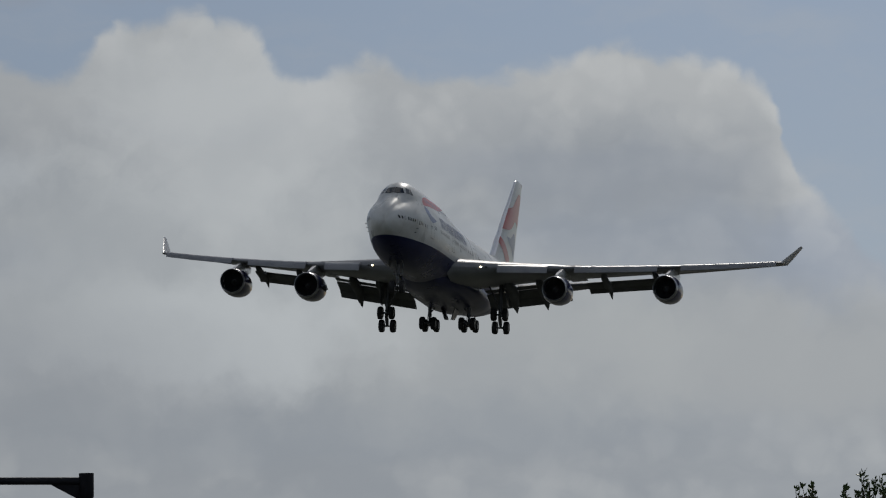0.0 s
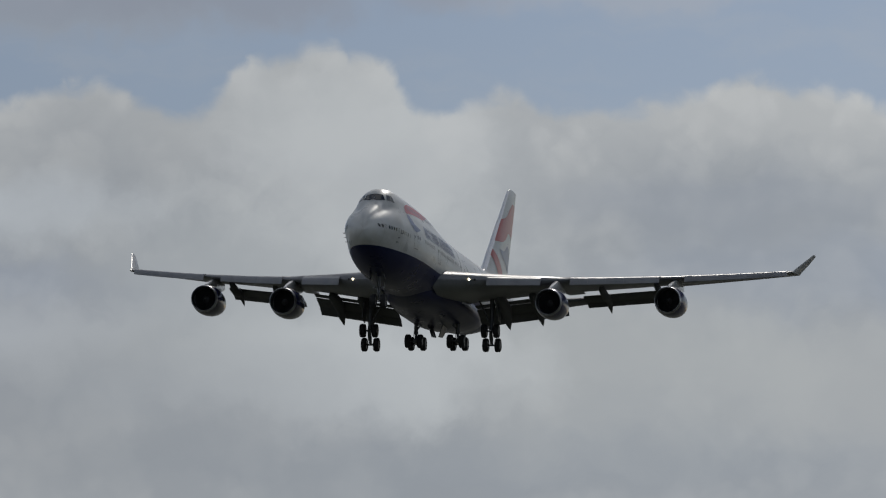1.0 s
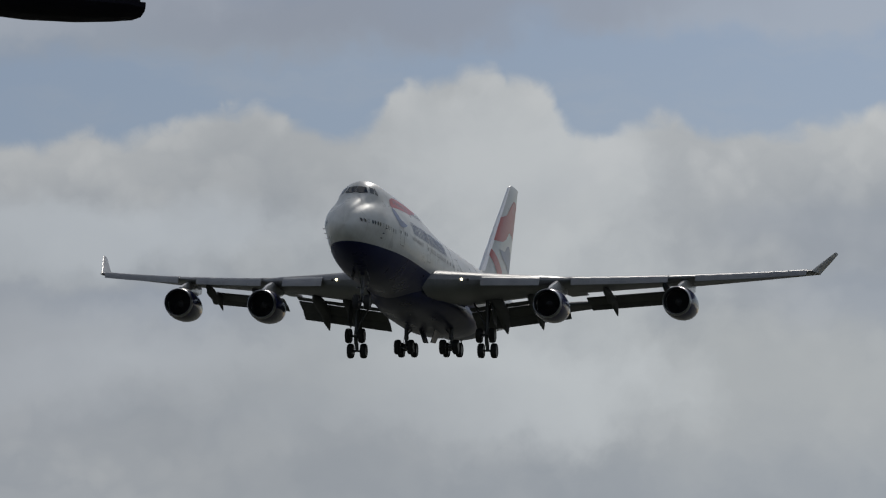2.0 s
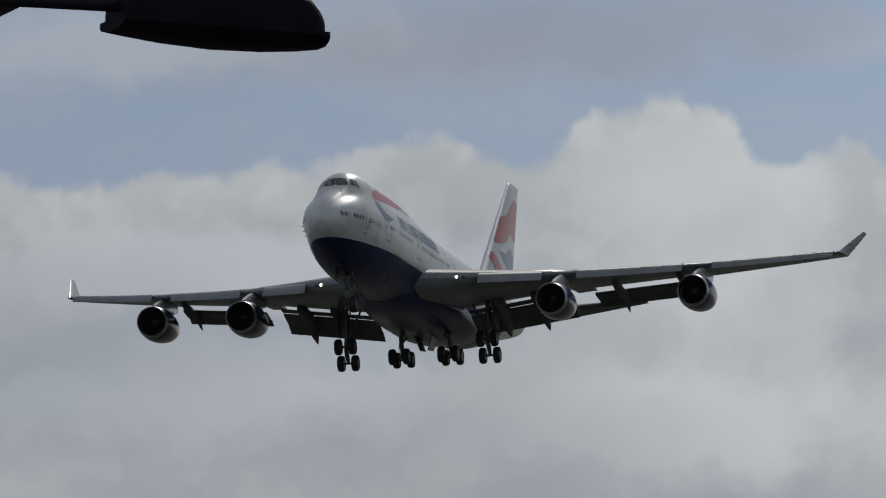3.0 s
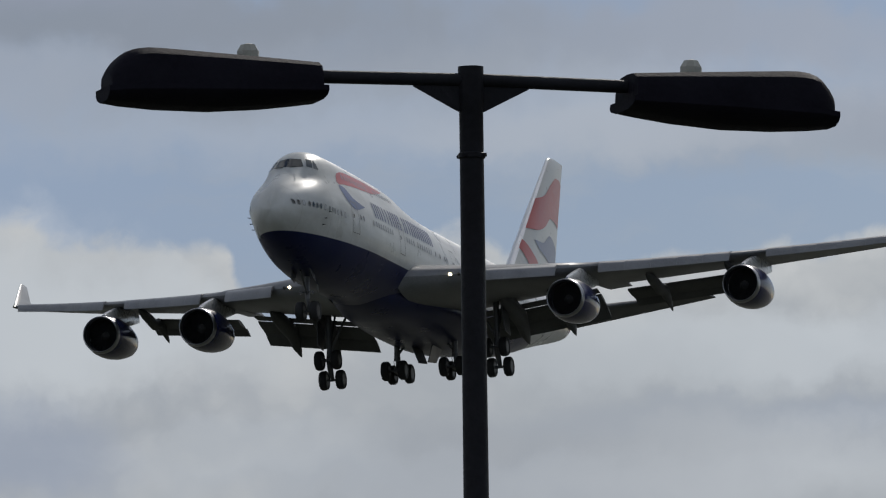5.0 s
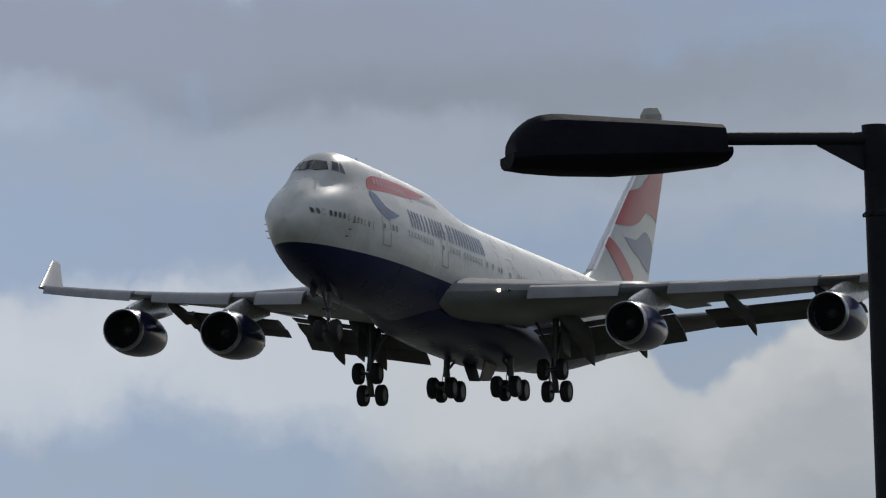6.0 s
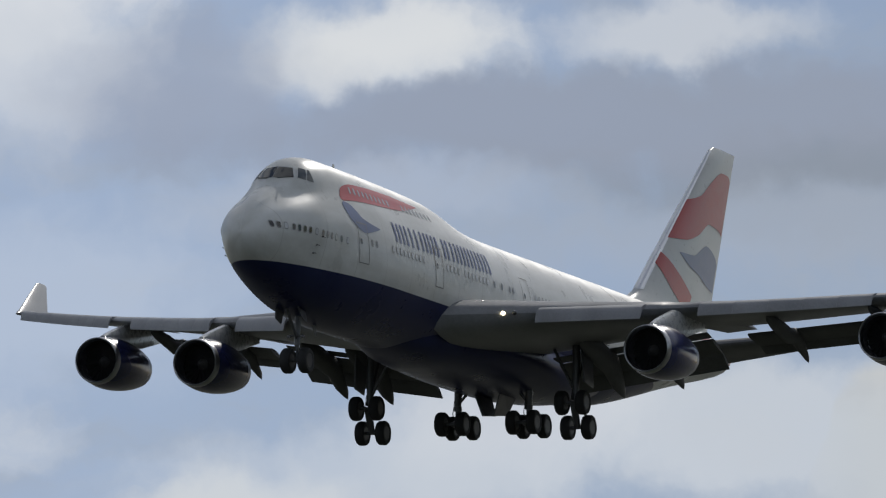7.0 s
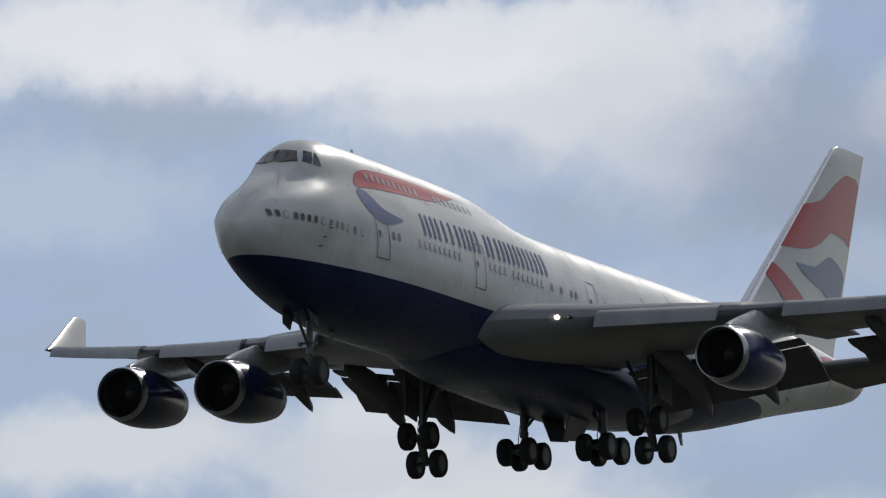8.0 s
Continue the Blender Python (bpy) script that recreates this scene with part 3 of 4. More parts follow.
def build_wing(side):
    # stations with the fixed trailing edge, cut short where the flaps run out
    stations = [(2.4, 2.9), (3.3, 2.9), (4.5, 2.85), (6, 2.8), (8, 2.7), (10, 2.6), (11.55, 2.5), (11.6, 0.2), (12.5, 0), (12.95, 0), (13.0, 1.5), (15, 1.45), (18, 1.4), (20.85, 1.3), (20.9, 0), (24, 0), (27, 0), (29.5, 0), (30.9, 0)]
    rings = []
    for y, cut in stations:
        full = te(y) - le(y)
        rings.append(wing_ring(y, side, le(y), full - cut, wing_z(y), thick(y) * full / (full - cut), 2.2 - 0.19 * y))
    wing = piece("wing", loft(rings), M_WING, airliner, "swept grey wing with flaps lowered")
    # winglet, leaning outwards
    wr = []
    for u in (-0.04, 0.12, 0.3, 0.6, 0.96, 1.0):
        x0, ch = 44.2 + 5.0 * u + (0.12 if u == 1.0 else 0), 4.1 - 2.75 * u - (0.3 if u == 1.0 else 0)
        wr.append([(x0 + x, side * (30.95 + 1.1 * max(u, 0) + q * 0.9), 2.62 + 2.25 * u - q * 0.45 + 0.06 * x * (1 - u)) for x, q in foil(ch, 0.06, camber=0)])
    piece("winglet", loft(wr), M_TIP, wing, "pale upswept winglet")
    # leading-edge flaps, drooped ahead of the wing, in separate runs between the engine pylons
    for y0, y1, n in ((6.75, 10.95, 1), (13.25, 20.3, 5), (22.3, 30.5, 6)):
        for k in range(n):
            a, b = y0 + (y1 - y0) * k / n + 0.005, y0 + (y1 - y0) * (k + 1) / n - 0.005
            rr = []
            for y in (a, b):
                ch = 1.05 - 0.4 * (y - 6) / 25
                prof = [(0.75, 0.33), (0.3, 0.30), (-0.05, 0.22), (-0.32, 0.08), (-0.5, -0.12), (-0.6, -0.36), (-0.66, -0.56), (-0.6, -0.58), (-0.5, -0.4), (-0.25, -0.08), (0.1, 0.08), (0.75, 0.2)]
                rr.append([(le(y) + px * ch, side * y, wing_z(y) + pz * ch) for px, pz in prof])
            piece("slat", loft(rr), M_LEADING, wing, "drooped leading-edge flap panel")
    # triple-slotted flaps, run out behind the cut trailing edge
    inner = ((0.95, 10, 0.05), (1.78, 20, -0.05), (1.25, 33, 0.0))
    outer = ((2.5, 11, -0.1), (1.25, 23, 0.0))
    for y0, y1, size, cut, leaves in ((3.7, 11.5, 1.0, 3.3, inner), (13.1, 20.8, 0.8, 2.0, outer)):
        start, drop = 0.0, 0.0
        for ch, ang, gap in leaves:
            rr = []
            for y in (y0, y1):
                x0 = te(y) - cut + start * size
                z0 = wing_z(y) - (te(y) - le(y)) * math.sin(radians(2.2 - 0.19 * y)) * 0.8 - (0.33 if y0 < 10 else 0.62) * size - drop * size
                rr.append(wing_ring(y, side, x0, ch * size, z0, 0.12, ang))
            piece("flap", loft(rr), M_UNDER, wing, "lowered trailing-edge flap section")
            start += ch * math.cos(radians(ang)) + gap * 0.6
            drop += ch * math.sin(radians(ang)) + gap
    # flap track fairings: canoes under the trailing edge whose aft halves droop with the flaps
    for tx, y, tz, r in ((36.6, 6.36, -3.8, 0.52), (37.5, 9.24, -3.36, 0.46), (40.0, 15.1, -1.94, 0.34), (42.4, 19.7, -1.05, 0.3)):
        low = wing_z(y) - 0.1 * (1 if y > 12 else 3)
        path = ((0, low - 0.1, 0.06, 0.1), (0.4, low - 0.2, 0.5, 0.55), (1.2, low - 0.32, 0.85, 0.85), (2.4, low - 0.5, 1, 1), (3.4, low - 0.7, 1, 1.05), (4.4, low + (tz + 0.55 - low) * 0.5, 0.95, 1.1), (5.4, tz + 0.75, 0.7, 1.0), (6.2, tz + 0.36, 0.32, 0.7), (6.6, tz + 0.2, 0.06, 0.5))
        rings = []
        for dx, zc, w, h in path:
            rings.append([(tx - 6.6 + dx, side * y + r * w * math.cos(q), zc + r * 1.15 * h * math.sin(q)) for q in [2 * math.pi * k / 16 for k in range(16)]])
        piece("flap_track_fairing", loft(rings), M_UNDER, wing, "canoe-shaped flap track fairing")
    # landing lights in the root of the leading edge
    for y in (5.3, 5.75):
        lens = lathe([(0, 0.0), (0.02, 0.075), (0.1, 0.1), (0.2, 0.1)], 16)
        piece("landing_light", moved(lens, pose(le(y) - 0.14, side * y, wing_z(y) + 0.02)), M_LIGHT if y < 5.5 else M_GLASS, wing, "lit landing light in the wing root" if y < 5.5 else "unlit landing light")
    return wing


M_TIP = worn("winglet_grey_paint", (0.36, 0.37, 0.385), 0.4, 0, 0, 0.8, 0.15, spec=0.3)
M_LEADING = worn("leading_edge_pale_grey", (0.26, 0.265, 0.285), 0.4, 0.0, 0.0, 1.3, 0.2, spec=0.25)
wings = {side: build_wing(side) for side in (-1, 1)}


def build_belly_fairing():
    hw = curve([(16.5, 1.2), (19, 1.9), (22, 2.45), (27, 3.1), (32, 3.4), (37, 3.35), (41, 2.9), (45, 2.0)])
    lo = curve([(16.5, -2.9), (19, -3.4), (23, -3.8), (36, -3.88), (41, -3.6), (45, -2.9)])
    hi = curve([(16.5, -1.4), (22, -0.9), (27, -0.8), (35, -0.8), (45, -1.6)])
    rings = []
    for i in range(30):
        s = 16.5 + 28.5 * i / 29
        c, h = (lo(s) + hi(s)) / 2, (hi(s) - lo(s)) / 2
        ring = []
        for k in range(32):
            a = 2 * math.pi * k / 32
            ca, sa = math.cos(a), math.sin(a)
            ring.append((s, hw(s) * math.copysign(abs(ca) ** 0.85, ca), c + h * math.copysign(abs(sa), sa)))
        rings.append(ring)
    piece("wing_root_fairing", loft(rings), M_HULL, airliner, "bulged fairing under the wing roots")


build_belly_fairing()


# ---- engines ----
def build_engine(x, y, z):
    eng = piece("engine", lathe([(0.42, 1.235), (0.75, 1.29), (1.3, 1.35), (2.0, 1.375), (2.9, 1.35), (3.9, 1.26), (4.75, 1.13), (4.75, 1.05), (3.0, 1.15), (1.5, 1.15), (0.42, 1.1)], 48, True), M_NAVY, airliner, "navy engine nacelle with bare metal lip")
    eng.matrix_basis = pose(x, y, z, 0, -1.0) @ Matrix.Diagonal((0.94, 1, 1, 1))
    piece("exhaust_nozzle", lathe([(4.755, 1.128), (5.2, 1.04), (5.6, 0.95), (5.6, 0.91), (5.1, 0.98), (4.755, 1.05)], 48, True), M_NOZZLE, eng, "dark metal exhaust nozzle")
    piece("intake_lip", lathe([(0.425, 1.238), (0.2, 1.215), (0.06, 1.19), (0.0, 1.15), (0.03, 1.11), (0.14, 1.075), (0.45, 1.06), (0.45, 1.2)], 48, True), M_LIP, eng, "polished bare metal intake lip")
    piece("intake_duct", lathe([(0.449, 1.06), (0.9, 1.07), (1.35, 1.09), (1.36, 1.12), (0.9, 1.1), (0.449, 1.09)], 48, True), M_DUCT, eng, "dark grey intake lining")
    # the shade behind the fan is put in as a near-black disc
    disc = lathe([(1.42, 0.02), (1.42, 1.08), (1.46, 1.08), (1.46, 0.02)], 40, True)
    piece("fan_disc", disc, M_NEARBLACK, eng, "near-black disc standing in for the shade behind the fan")
    for k in range(24):
        blade = new("fan_blade", BLADE)
        blade.parent = eng
        blade.matrix_basis = pose(0, 0, 0, 15 * k)
    piece("spinner", lathe([(0.72, 0.0), (0.78, 0.07), (0.95, 0.18), (1.15, 0.28), (1.35, 0.32), (1.41, 0.32)], 24), M_NEARBLACK, eng, "dark spinner cone")
    piece("exhaust_cone", lathe([(4.7, 0.5), (5.2, 0.45), (6.0, 0.28), (6.5, 0.05)], 24), M_DARKMETAL, eng, "heat-stained exhaust cone")
    return eng


M_NOZZLE = worn("dull_nozzle_metal", (0.1, 0.1, 0.12), 0.35, 0.6, 0, 1.5, 0.2)
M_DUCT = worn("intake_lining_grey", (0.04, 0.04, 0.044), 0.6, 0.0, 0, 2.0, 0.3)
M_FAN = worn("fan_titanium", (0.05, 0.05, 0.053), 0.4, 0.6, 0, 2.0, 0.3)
g = slab([(1.16, 0.3, -0.05), (1.3, 0.3, 0.09), (1.4, 1.07, 0.16), (1.18, 1.07, -0.12)], 0.012)
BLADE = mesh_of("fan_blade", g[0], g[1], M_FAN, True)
ENGINES = ((32.7, 21.41, -1.58), (23.75, 12.15, -3.02))


def build_pylon(x, y, z, wing, side):
    wl, wz = le(y), wing_z(y)
    rings = []
    for u in (0, 0.08, 0.2, 0.4, 0.6, 0.8, 1.0):
        s = x + 0.85 + u * 7.6
        low = z + 1.2 - 0.12 * u if u < 0.55 else z + 1.13 + (wz - 0.55 - z - 1.13) * (u - 0.55) / 0.45
        top = min(wz - 0.02, z + 1.4 + (wz - z - 1.4) * min(1, u / 0.45) ** 0.9)
        top = max(top, low + 0.12)
        w = 0.24 * math.sin(math.pi * (0.14 + 0.78 * u)) + 0.03
        rings.append([(s, side * y + a * w, low + (top - low) * b) for a, b in ((-1, 0), (-1, 0.75), (-0.6, 0.97), (0, 1.0), (0.6, 0.97), (1, 0.75), (1, 0))])
    piece("pylon", loft(rings), M_PYLON, wing, "engine pylon strut, pale metal")


M_PYLON = worn("pylon_metal_paint", (0.42, 0.43, 0.44), 0.28, 0.0, 0.5, 0.6, 0.12)
for sd in (-1, 1):
    for ex, ey, ez in ENGINES:
        build_engine(ex, sd * ey, ez)
        build_pylon(ex, ey, ez, wings[sd], sd)

# ---- tail ----


def fin_le(z):
    return 55.1 + (z - 4.2) * 1.254 if z > 4.2 else 55.1 - (4.2 - z) * 2.4


def fin_te(z):
    return 67.73 + (z - 6.22) * 0.397


def fin_half(s, z):
    c = fin_te(z) - fin_le(z)
    x = min(1.0, max(0.0, (s - fin_le(z)) / c))
    return 5 * 0.1 * c * (0.2969 * math.sqrt(x) - 0.126 * x - 0.3516 * x * x + 0.2843 * x ** 3 - 0.1036 * x ** 4)


def build_fin():
    rings = []
    for z in (2.6, 3.2, 3.8, 4.2, 5, 7, 9, 11, 12.6, 13.3, 13.5):
        cut = 0.25 if z > 13.4 else 0.0
        rings.append([(fin_le(z) + cut + x * (1 - cut / 5), q, z) for x, q in foil(fin_te(z) - fin_le(z), 0.1 if z < 13.4 else 0.07, camber=0)])
    return piece("fin", loft(rings), M_WHITE, airliner, "pale swept fin with waving red and blue bands")


fin = build_fin()


def build_fin_edge():
    rings = []
    for z in (4.3, 6, 8, 10, 12, 13.25):
        c = fin_te(z) - fin_le(z)
        xs = (0.035, 0.022, 0.012, 0.004, 0.0)
        half = [(fin_le(z) + x * c, fin_half(fin_le(z) + x * c, z) + 0.012) for x in xs]
        rings.append([(x, q, z) for x, q in half[:-1]] + [(half[-1][0] - 0.015, 0, z)] + [(x, -q, z) for x, q in reversed(half[:-1])])
    piece("leading_edge", loft(rings, False, False), M_EDGE, fin, "bright metal leading edge strip")


M_EDGE = worn("polished_edge_metal", (0.75, 0.76, 0.78), 0.3, 0.9, 0, 1.5, 0.1)
build_fin_edge()


def fin_band(name, low, high, u0, u1, mat, label):
    """A painted band on both faces of the fin, between two curves of height over the chord's share."""
    for side in (-1, 1):
        rows = []
        for i in range(25):
            u = u0 + (u1 - u0) * i / 24
            rows.append([])
            for j in range(5):
                z = low(u) + (high(u) - low(u)) * j / 4
                s = fin_le(z) + u * (fin_te(z) - fin_le(z))
                rows[-1].append((s, side * (fin_half(s, z) + 0.02), z))
        piece(name, loft(rows, False, False), mat, fin, label)


fin_band("painted_band", curve([(0.02, 7.6), (0.26, 7.76), (0.44, 8.23), (0.6, 9.1), (0.9, 8.97), (0.98, 8.75)]), curve([(0.02, 10.05), (0.22, 10.48), (0.35, 11.42), (0.58, 12.2), (0.84, 12.22), (0.98, 11.95)]), 0.025, 0.975, M_RED, "waving red band")
fin_band("painted_band", curve([(0.02, 6.0), (0.29, 4.83), (0.5, 4.1), (0.62, 3.75)]), curve([(0.02, 6.7), (0.27, 5.95), (0.51, 5.2), (0.62, 4.8)]), 0.025, 0.62, M_RED, "lower red band")
fin_band("painted_band", curve([(0.24, 6.92), (0.48, 6.33), (0.66, 6.1), (0.79, 5.79), (0.98, 5.5)]), curve([(0.24, 6.97), (0.47, 7.06), (0.67, 7.87), (0.91, 7.48), (0.98, 7.1)]), 0.24, 0.975, M_BLUE, "slate blue band")
for sd in (-1, 1):
    piece("painted_band", patch(curve([(60.5, 2.2), (63, 1.9), (66.5, 1.9)]), curve([(60.5, 2.3), (63, 2.55), (66.5, 2.5)]), 60.5, 66.5, sd, 12, 3), M_RED, fuselage, "red band on the tail")
    piece("painted_band", patch(curve([(67.6, 1.5), (69.2, 1.9)]), curve([(67.6, 2.2), (69.2, 2.3)]), 67.6, 69.2, sd, 6, 3), M_RED, fuselage, "red band on the tail")


def build_stabiliser(side):
    rings = []
    for y in (0.6, 1.2, 3, 6, 9, 10.9, 11.1):
        u = y / 11.1
        x0, ch = 57.2 + 8.1 * u + (0.3 if y > 11 else 0), (9.6 - 7.0 * u) * (0.85 if y > 11 else 1)
        rings.append(wing_ring(y, side, x0, ch, 1.2 + 0.171 * y, 0.09, -1.5))
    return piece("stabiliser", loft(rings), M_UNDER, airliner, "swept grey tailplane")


for sd in (-1, 1):
    build_stabiliser(sd)


# ---- landing gear ----
def wheel_mesh(r, w):
    tyre = lathe([(-w * 0.42, r * 0.56), (-w * 0.5, r * 0.7), (-w * 0.47, r * 0.88), (-w * 0.3, r * 0.985), (0, r), (w * 0.3, r * 0.985), (w * 0.47, r * 0.88), (w * 0.5, r * 0.7), (w * 0.42, r * 0.56)], 32, False)
    rim = lathe([(-w * 0.43, r * 0.57), (-w * 0.4, r * 0.5), (-w * 0.3, r * 0.42), (-w * 0.32, r * 0.2), (-w * 0.4, r * 0.16), (-w * 0.4, 0.01), (w * 0.4, 0.01), (w * 0.4, r * 0.16), (w * 0.32, r * 0.2), (w * 0.3, r * 0.42), (w * 0.4, r * 0.5), (w * 0.43, r * 0.57)], 28)
    return join_mats((tyre, 0), (rim, 1))


g = wheel_mesh(0.63, 0.5)
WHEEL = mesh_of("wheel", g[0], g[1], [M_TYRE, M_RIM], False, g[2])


def put_wheel(parent, x, y, z):
    w = new("wheel", WHEEL)
    w.parent = parent
    w.matrix_basis = pose(x, y, z, 0, 0, 90)
    return w


def build_main_gear(x, y, z, tilt, top):
    """A four-wheel truck under its oleo, wheels hung at that tilt (toes up)."""
    side = math.copysign(1, y)
    c, s = math.cos(radians(tilt)), math.sin(radians(tilt))
    fore, aft = (x - 0.74 * c, y, z + 0.74 * s), (x + 0.74 * c, y, z - 0.74 * s)
    strut = loft([[(x + r * math.cos(q), y + r * math.sin(q), h) for q in [2 * math.pi * k / 16 for k in range(16)]] for h, r in ((z, 0.12), (z + 0.75, 0.12), (z + 0.76, 0.2), (z + 1.0, 0.21), (z + 1.02, 0.18), (top + 0.9, 0.2))])
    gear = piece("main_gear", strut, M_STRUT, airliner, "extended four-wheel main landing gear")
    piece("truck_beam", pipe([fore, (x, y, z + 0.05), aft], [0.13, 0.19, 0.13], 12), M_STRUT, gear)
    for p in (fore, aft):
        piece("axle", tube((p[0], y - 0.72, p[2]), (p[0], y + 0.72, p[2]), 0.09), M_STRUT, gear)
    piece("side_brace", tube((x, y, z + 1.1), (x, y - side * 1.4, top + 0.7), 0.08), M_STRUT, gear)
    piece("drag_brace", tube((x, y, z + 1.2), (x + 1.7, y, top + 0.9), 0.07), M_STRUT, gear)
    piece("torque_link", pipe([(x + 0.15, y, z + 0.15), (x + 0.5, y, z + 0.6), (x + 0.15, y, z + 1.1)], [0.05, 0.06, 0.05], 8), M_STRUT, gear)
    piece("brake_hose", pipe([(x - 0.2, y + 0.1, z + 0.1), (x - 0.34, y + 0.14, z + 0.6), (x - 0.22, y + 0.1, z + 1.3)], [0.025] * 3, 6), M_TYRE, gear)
    for p in (fore, aft):
        for dy in (-0.56, 0.56):
            put_wheel(gear, p[0], y + dy, p[2])
    return gear


def door(parent, poly, thick=0.07, name="gear_door"):
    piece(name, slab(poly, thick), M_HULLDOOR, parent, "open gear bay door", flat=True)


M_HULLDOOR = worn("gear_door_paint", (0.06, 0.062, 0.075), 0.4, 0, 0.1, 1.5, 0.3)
for sd in (-1, 1):
    wg = build_main_gear(31.43, sd * 5.6, -5.32, 52, -2.2)
    door(wg, [(30.6, sd * 6.1, -1.6), (32.4, sd * 6.1, -1.7), (32.2, sd * 6.25, -3.9), (30.9, sd * 6.25, -3.7)])
    bg_ = build_main_gear(34.41, sd * 1.94, -5.36, 2, -3.4)
    door(bg_, [(33.4, sd * 0.9, -3.2), (36.0, sd * 0.9, -3.2), (35.6, sd * 0.3, -4.75), (33.7, sd * 0.3, -4.95)])


def build_nose_gear():
    x, z = 7.59, -5.2
    strut = pipe([(x, 0, z), (x, 0, -4.5), (x + 0.01, 0, -4.48), (x + 0.05, 0, -2.7)], [0.09, 0.09, 0.14, 0.15], 14)
    gear = piece("nose_gear", strut, M_STRUT, airliner, "extended twin-wheel nose gear")
    piece("axle", tube((x, -0.6, z), (x, 0.6, z), 0.07), M_STRUT, gear)
    piece("drag_brace", tube((x, 0, -4.2), (x - 1.4, 0, -2.85), 0.07), M_STRUT, gear)
    piece("steering_bar", tube((x - 0.15, -0.45, -4.0), (x - 0.15, 0.45, -4.0), 0.05), M_STRUT, gear)
    piece("torque_link", pipe([(x + 0.1, 0, z + 0.15), (x + 0.42, 0, z + 0.5), (x + 0.12, 0, z + 0.95)], [0.04, 0.05, 0.04], 8), M_STRUT, gear)
    for dy in (-0.46, 0.46):
        put_wheel(gear, x, dy, z)
    for sd in (-1, 1):
        door(gear, [(6.1, sd * 0.55, -2.6), (7.2, sd * 0.55, -2.75), (7.1, sd * 0.68, -3.45), (6.4, sd * 0.68, -3.25)], 0.05)
        piece("taxi_light", moved(lathe([(-0.06, 0.0), (-0.05, 0.09), (0.08, 0.1), (0.12, 0.03)], 14), pose(x - 0.2, sd * 0.36, -4.05)), M_GLASS, gear, "unlit taxi light")
    return gear


build_nose_gear()

# ---- hull details: windows, doors, livery ----
def front_window(corners):
    """A windscreen pane over four (y, z) corners, laid on the nose from ahead."""
    def hit(y, z):
        a, b = 1.0, 9.0
        for _ in range(40):
            m = (a + b) / 2
            a, b = (a, m) if (z < TOP(m) and hull_y(m, z) >= abs(y)) else (m, b)
        return b
    rows = []
    for i in range(7):
        u = i / 6
        rows.append([])
        for j in range(7):
            v = j / 6
            y = (1 - v) * ((1 - u) * corners[0][0] + u * corners[1][0]) + v * ((1 - u) * corners[3][0] + u * corners[2][0])
            z = (1 - v) * ((1 - u) * corners[0][1] + u * corners[1][1]) + v * ((1 - u) * corners[3][1] + u * corners[2][1])
            rows[-1].append((hit(y, z) - 0.03, y, z + 0.01))
    return loft(rows, False, False)


for sd in (-1, 1):
    piece("cockpit_window", front_window([(sd * 0.02, 3.32), (sd * 0.95, 3.34), (sd * 0.7, 3.88), (sd * 0.02, 3.95)]), M_GLASS, fuselage, "dark windscreen pane")
    piece("cockpit_window", skin_quad([(4.6, 3.35), (4.92, 3.27), (5.38, 3.84), (5.1, 3.9)], sd), M_SIDE, fuselage, "dark side cockpit pane")
    piece("cockpit_window", skin_quad([(4.99, 3.26), (5.36, 3.18), (5.52, 3.81), (5.44, 3.83)], sd), M_SIDE, fuselage, "dark rear cockpit pane")


def cabin_window(s, z, side, w=0.26, h=0.38, mat=None):
    """A pane in its darker surround."""
    loops = []
    for share, out in ((1.0, 0.022), (0.74, 0.026)):
        for k in range(12):
            a = 2 * math.pi * k / 12
            ca, sa = math.cos(a), math.sin(a)
            loops.append(on_hull(s + share * w / 2 * math.copysign(abs(ca) ** 0.6, ca), z + share * h / 2 * math.copysign(abs(sa) ** 0.6, sa), side, out))
    faces = [(k, (k + 1) % 12, 12 + (k + 1) % 12, 12 + k) for k in range(12)]
    ob = piece("cabin_window", (loops[:], faces), M_SURROUND, fuselage)
    piece("pane", (loops[12:], [tuple(range(12))]), mat or M_GLASS, ob)


M_SURROUND = worn("grey_window_surround", (0.27, 0.275, 0.28), 0.45)


def ring_on_hull(s0, s1, z0, z1, side, w=0.05, name="cabin_door"):
    """The dark gap round a door."""
    strips = [skin_quad([(s0, z0), (s1, z0), (s1, z0 + w), (s0, z0 + w)], side, 4, 1), skin_quad([(s0, z1 - w), (s1, z1 - w), (s1, z1), (s0, z1)], side, 4, 1),
              skin_quad([(s0, z0), (s0 + w, z0), (s0 + w, z1), (s0, z1)], side, 1, 8), skin_quad([(s1 - w, z0), (s1, z0), (s1, z1), (s1 - w, z1)], side, 1, 8)]
    piece(name, join(*strips), M_SEAM, fuselage, "closed cabin door outlined by its gap")


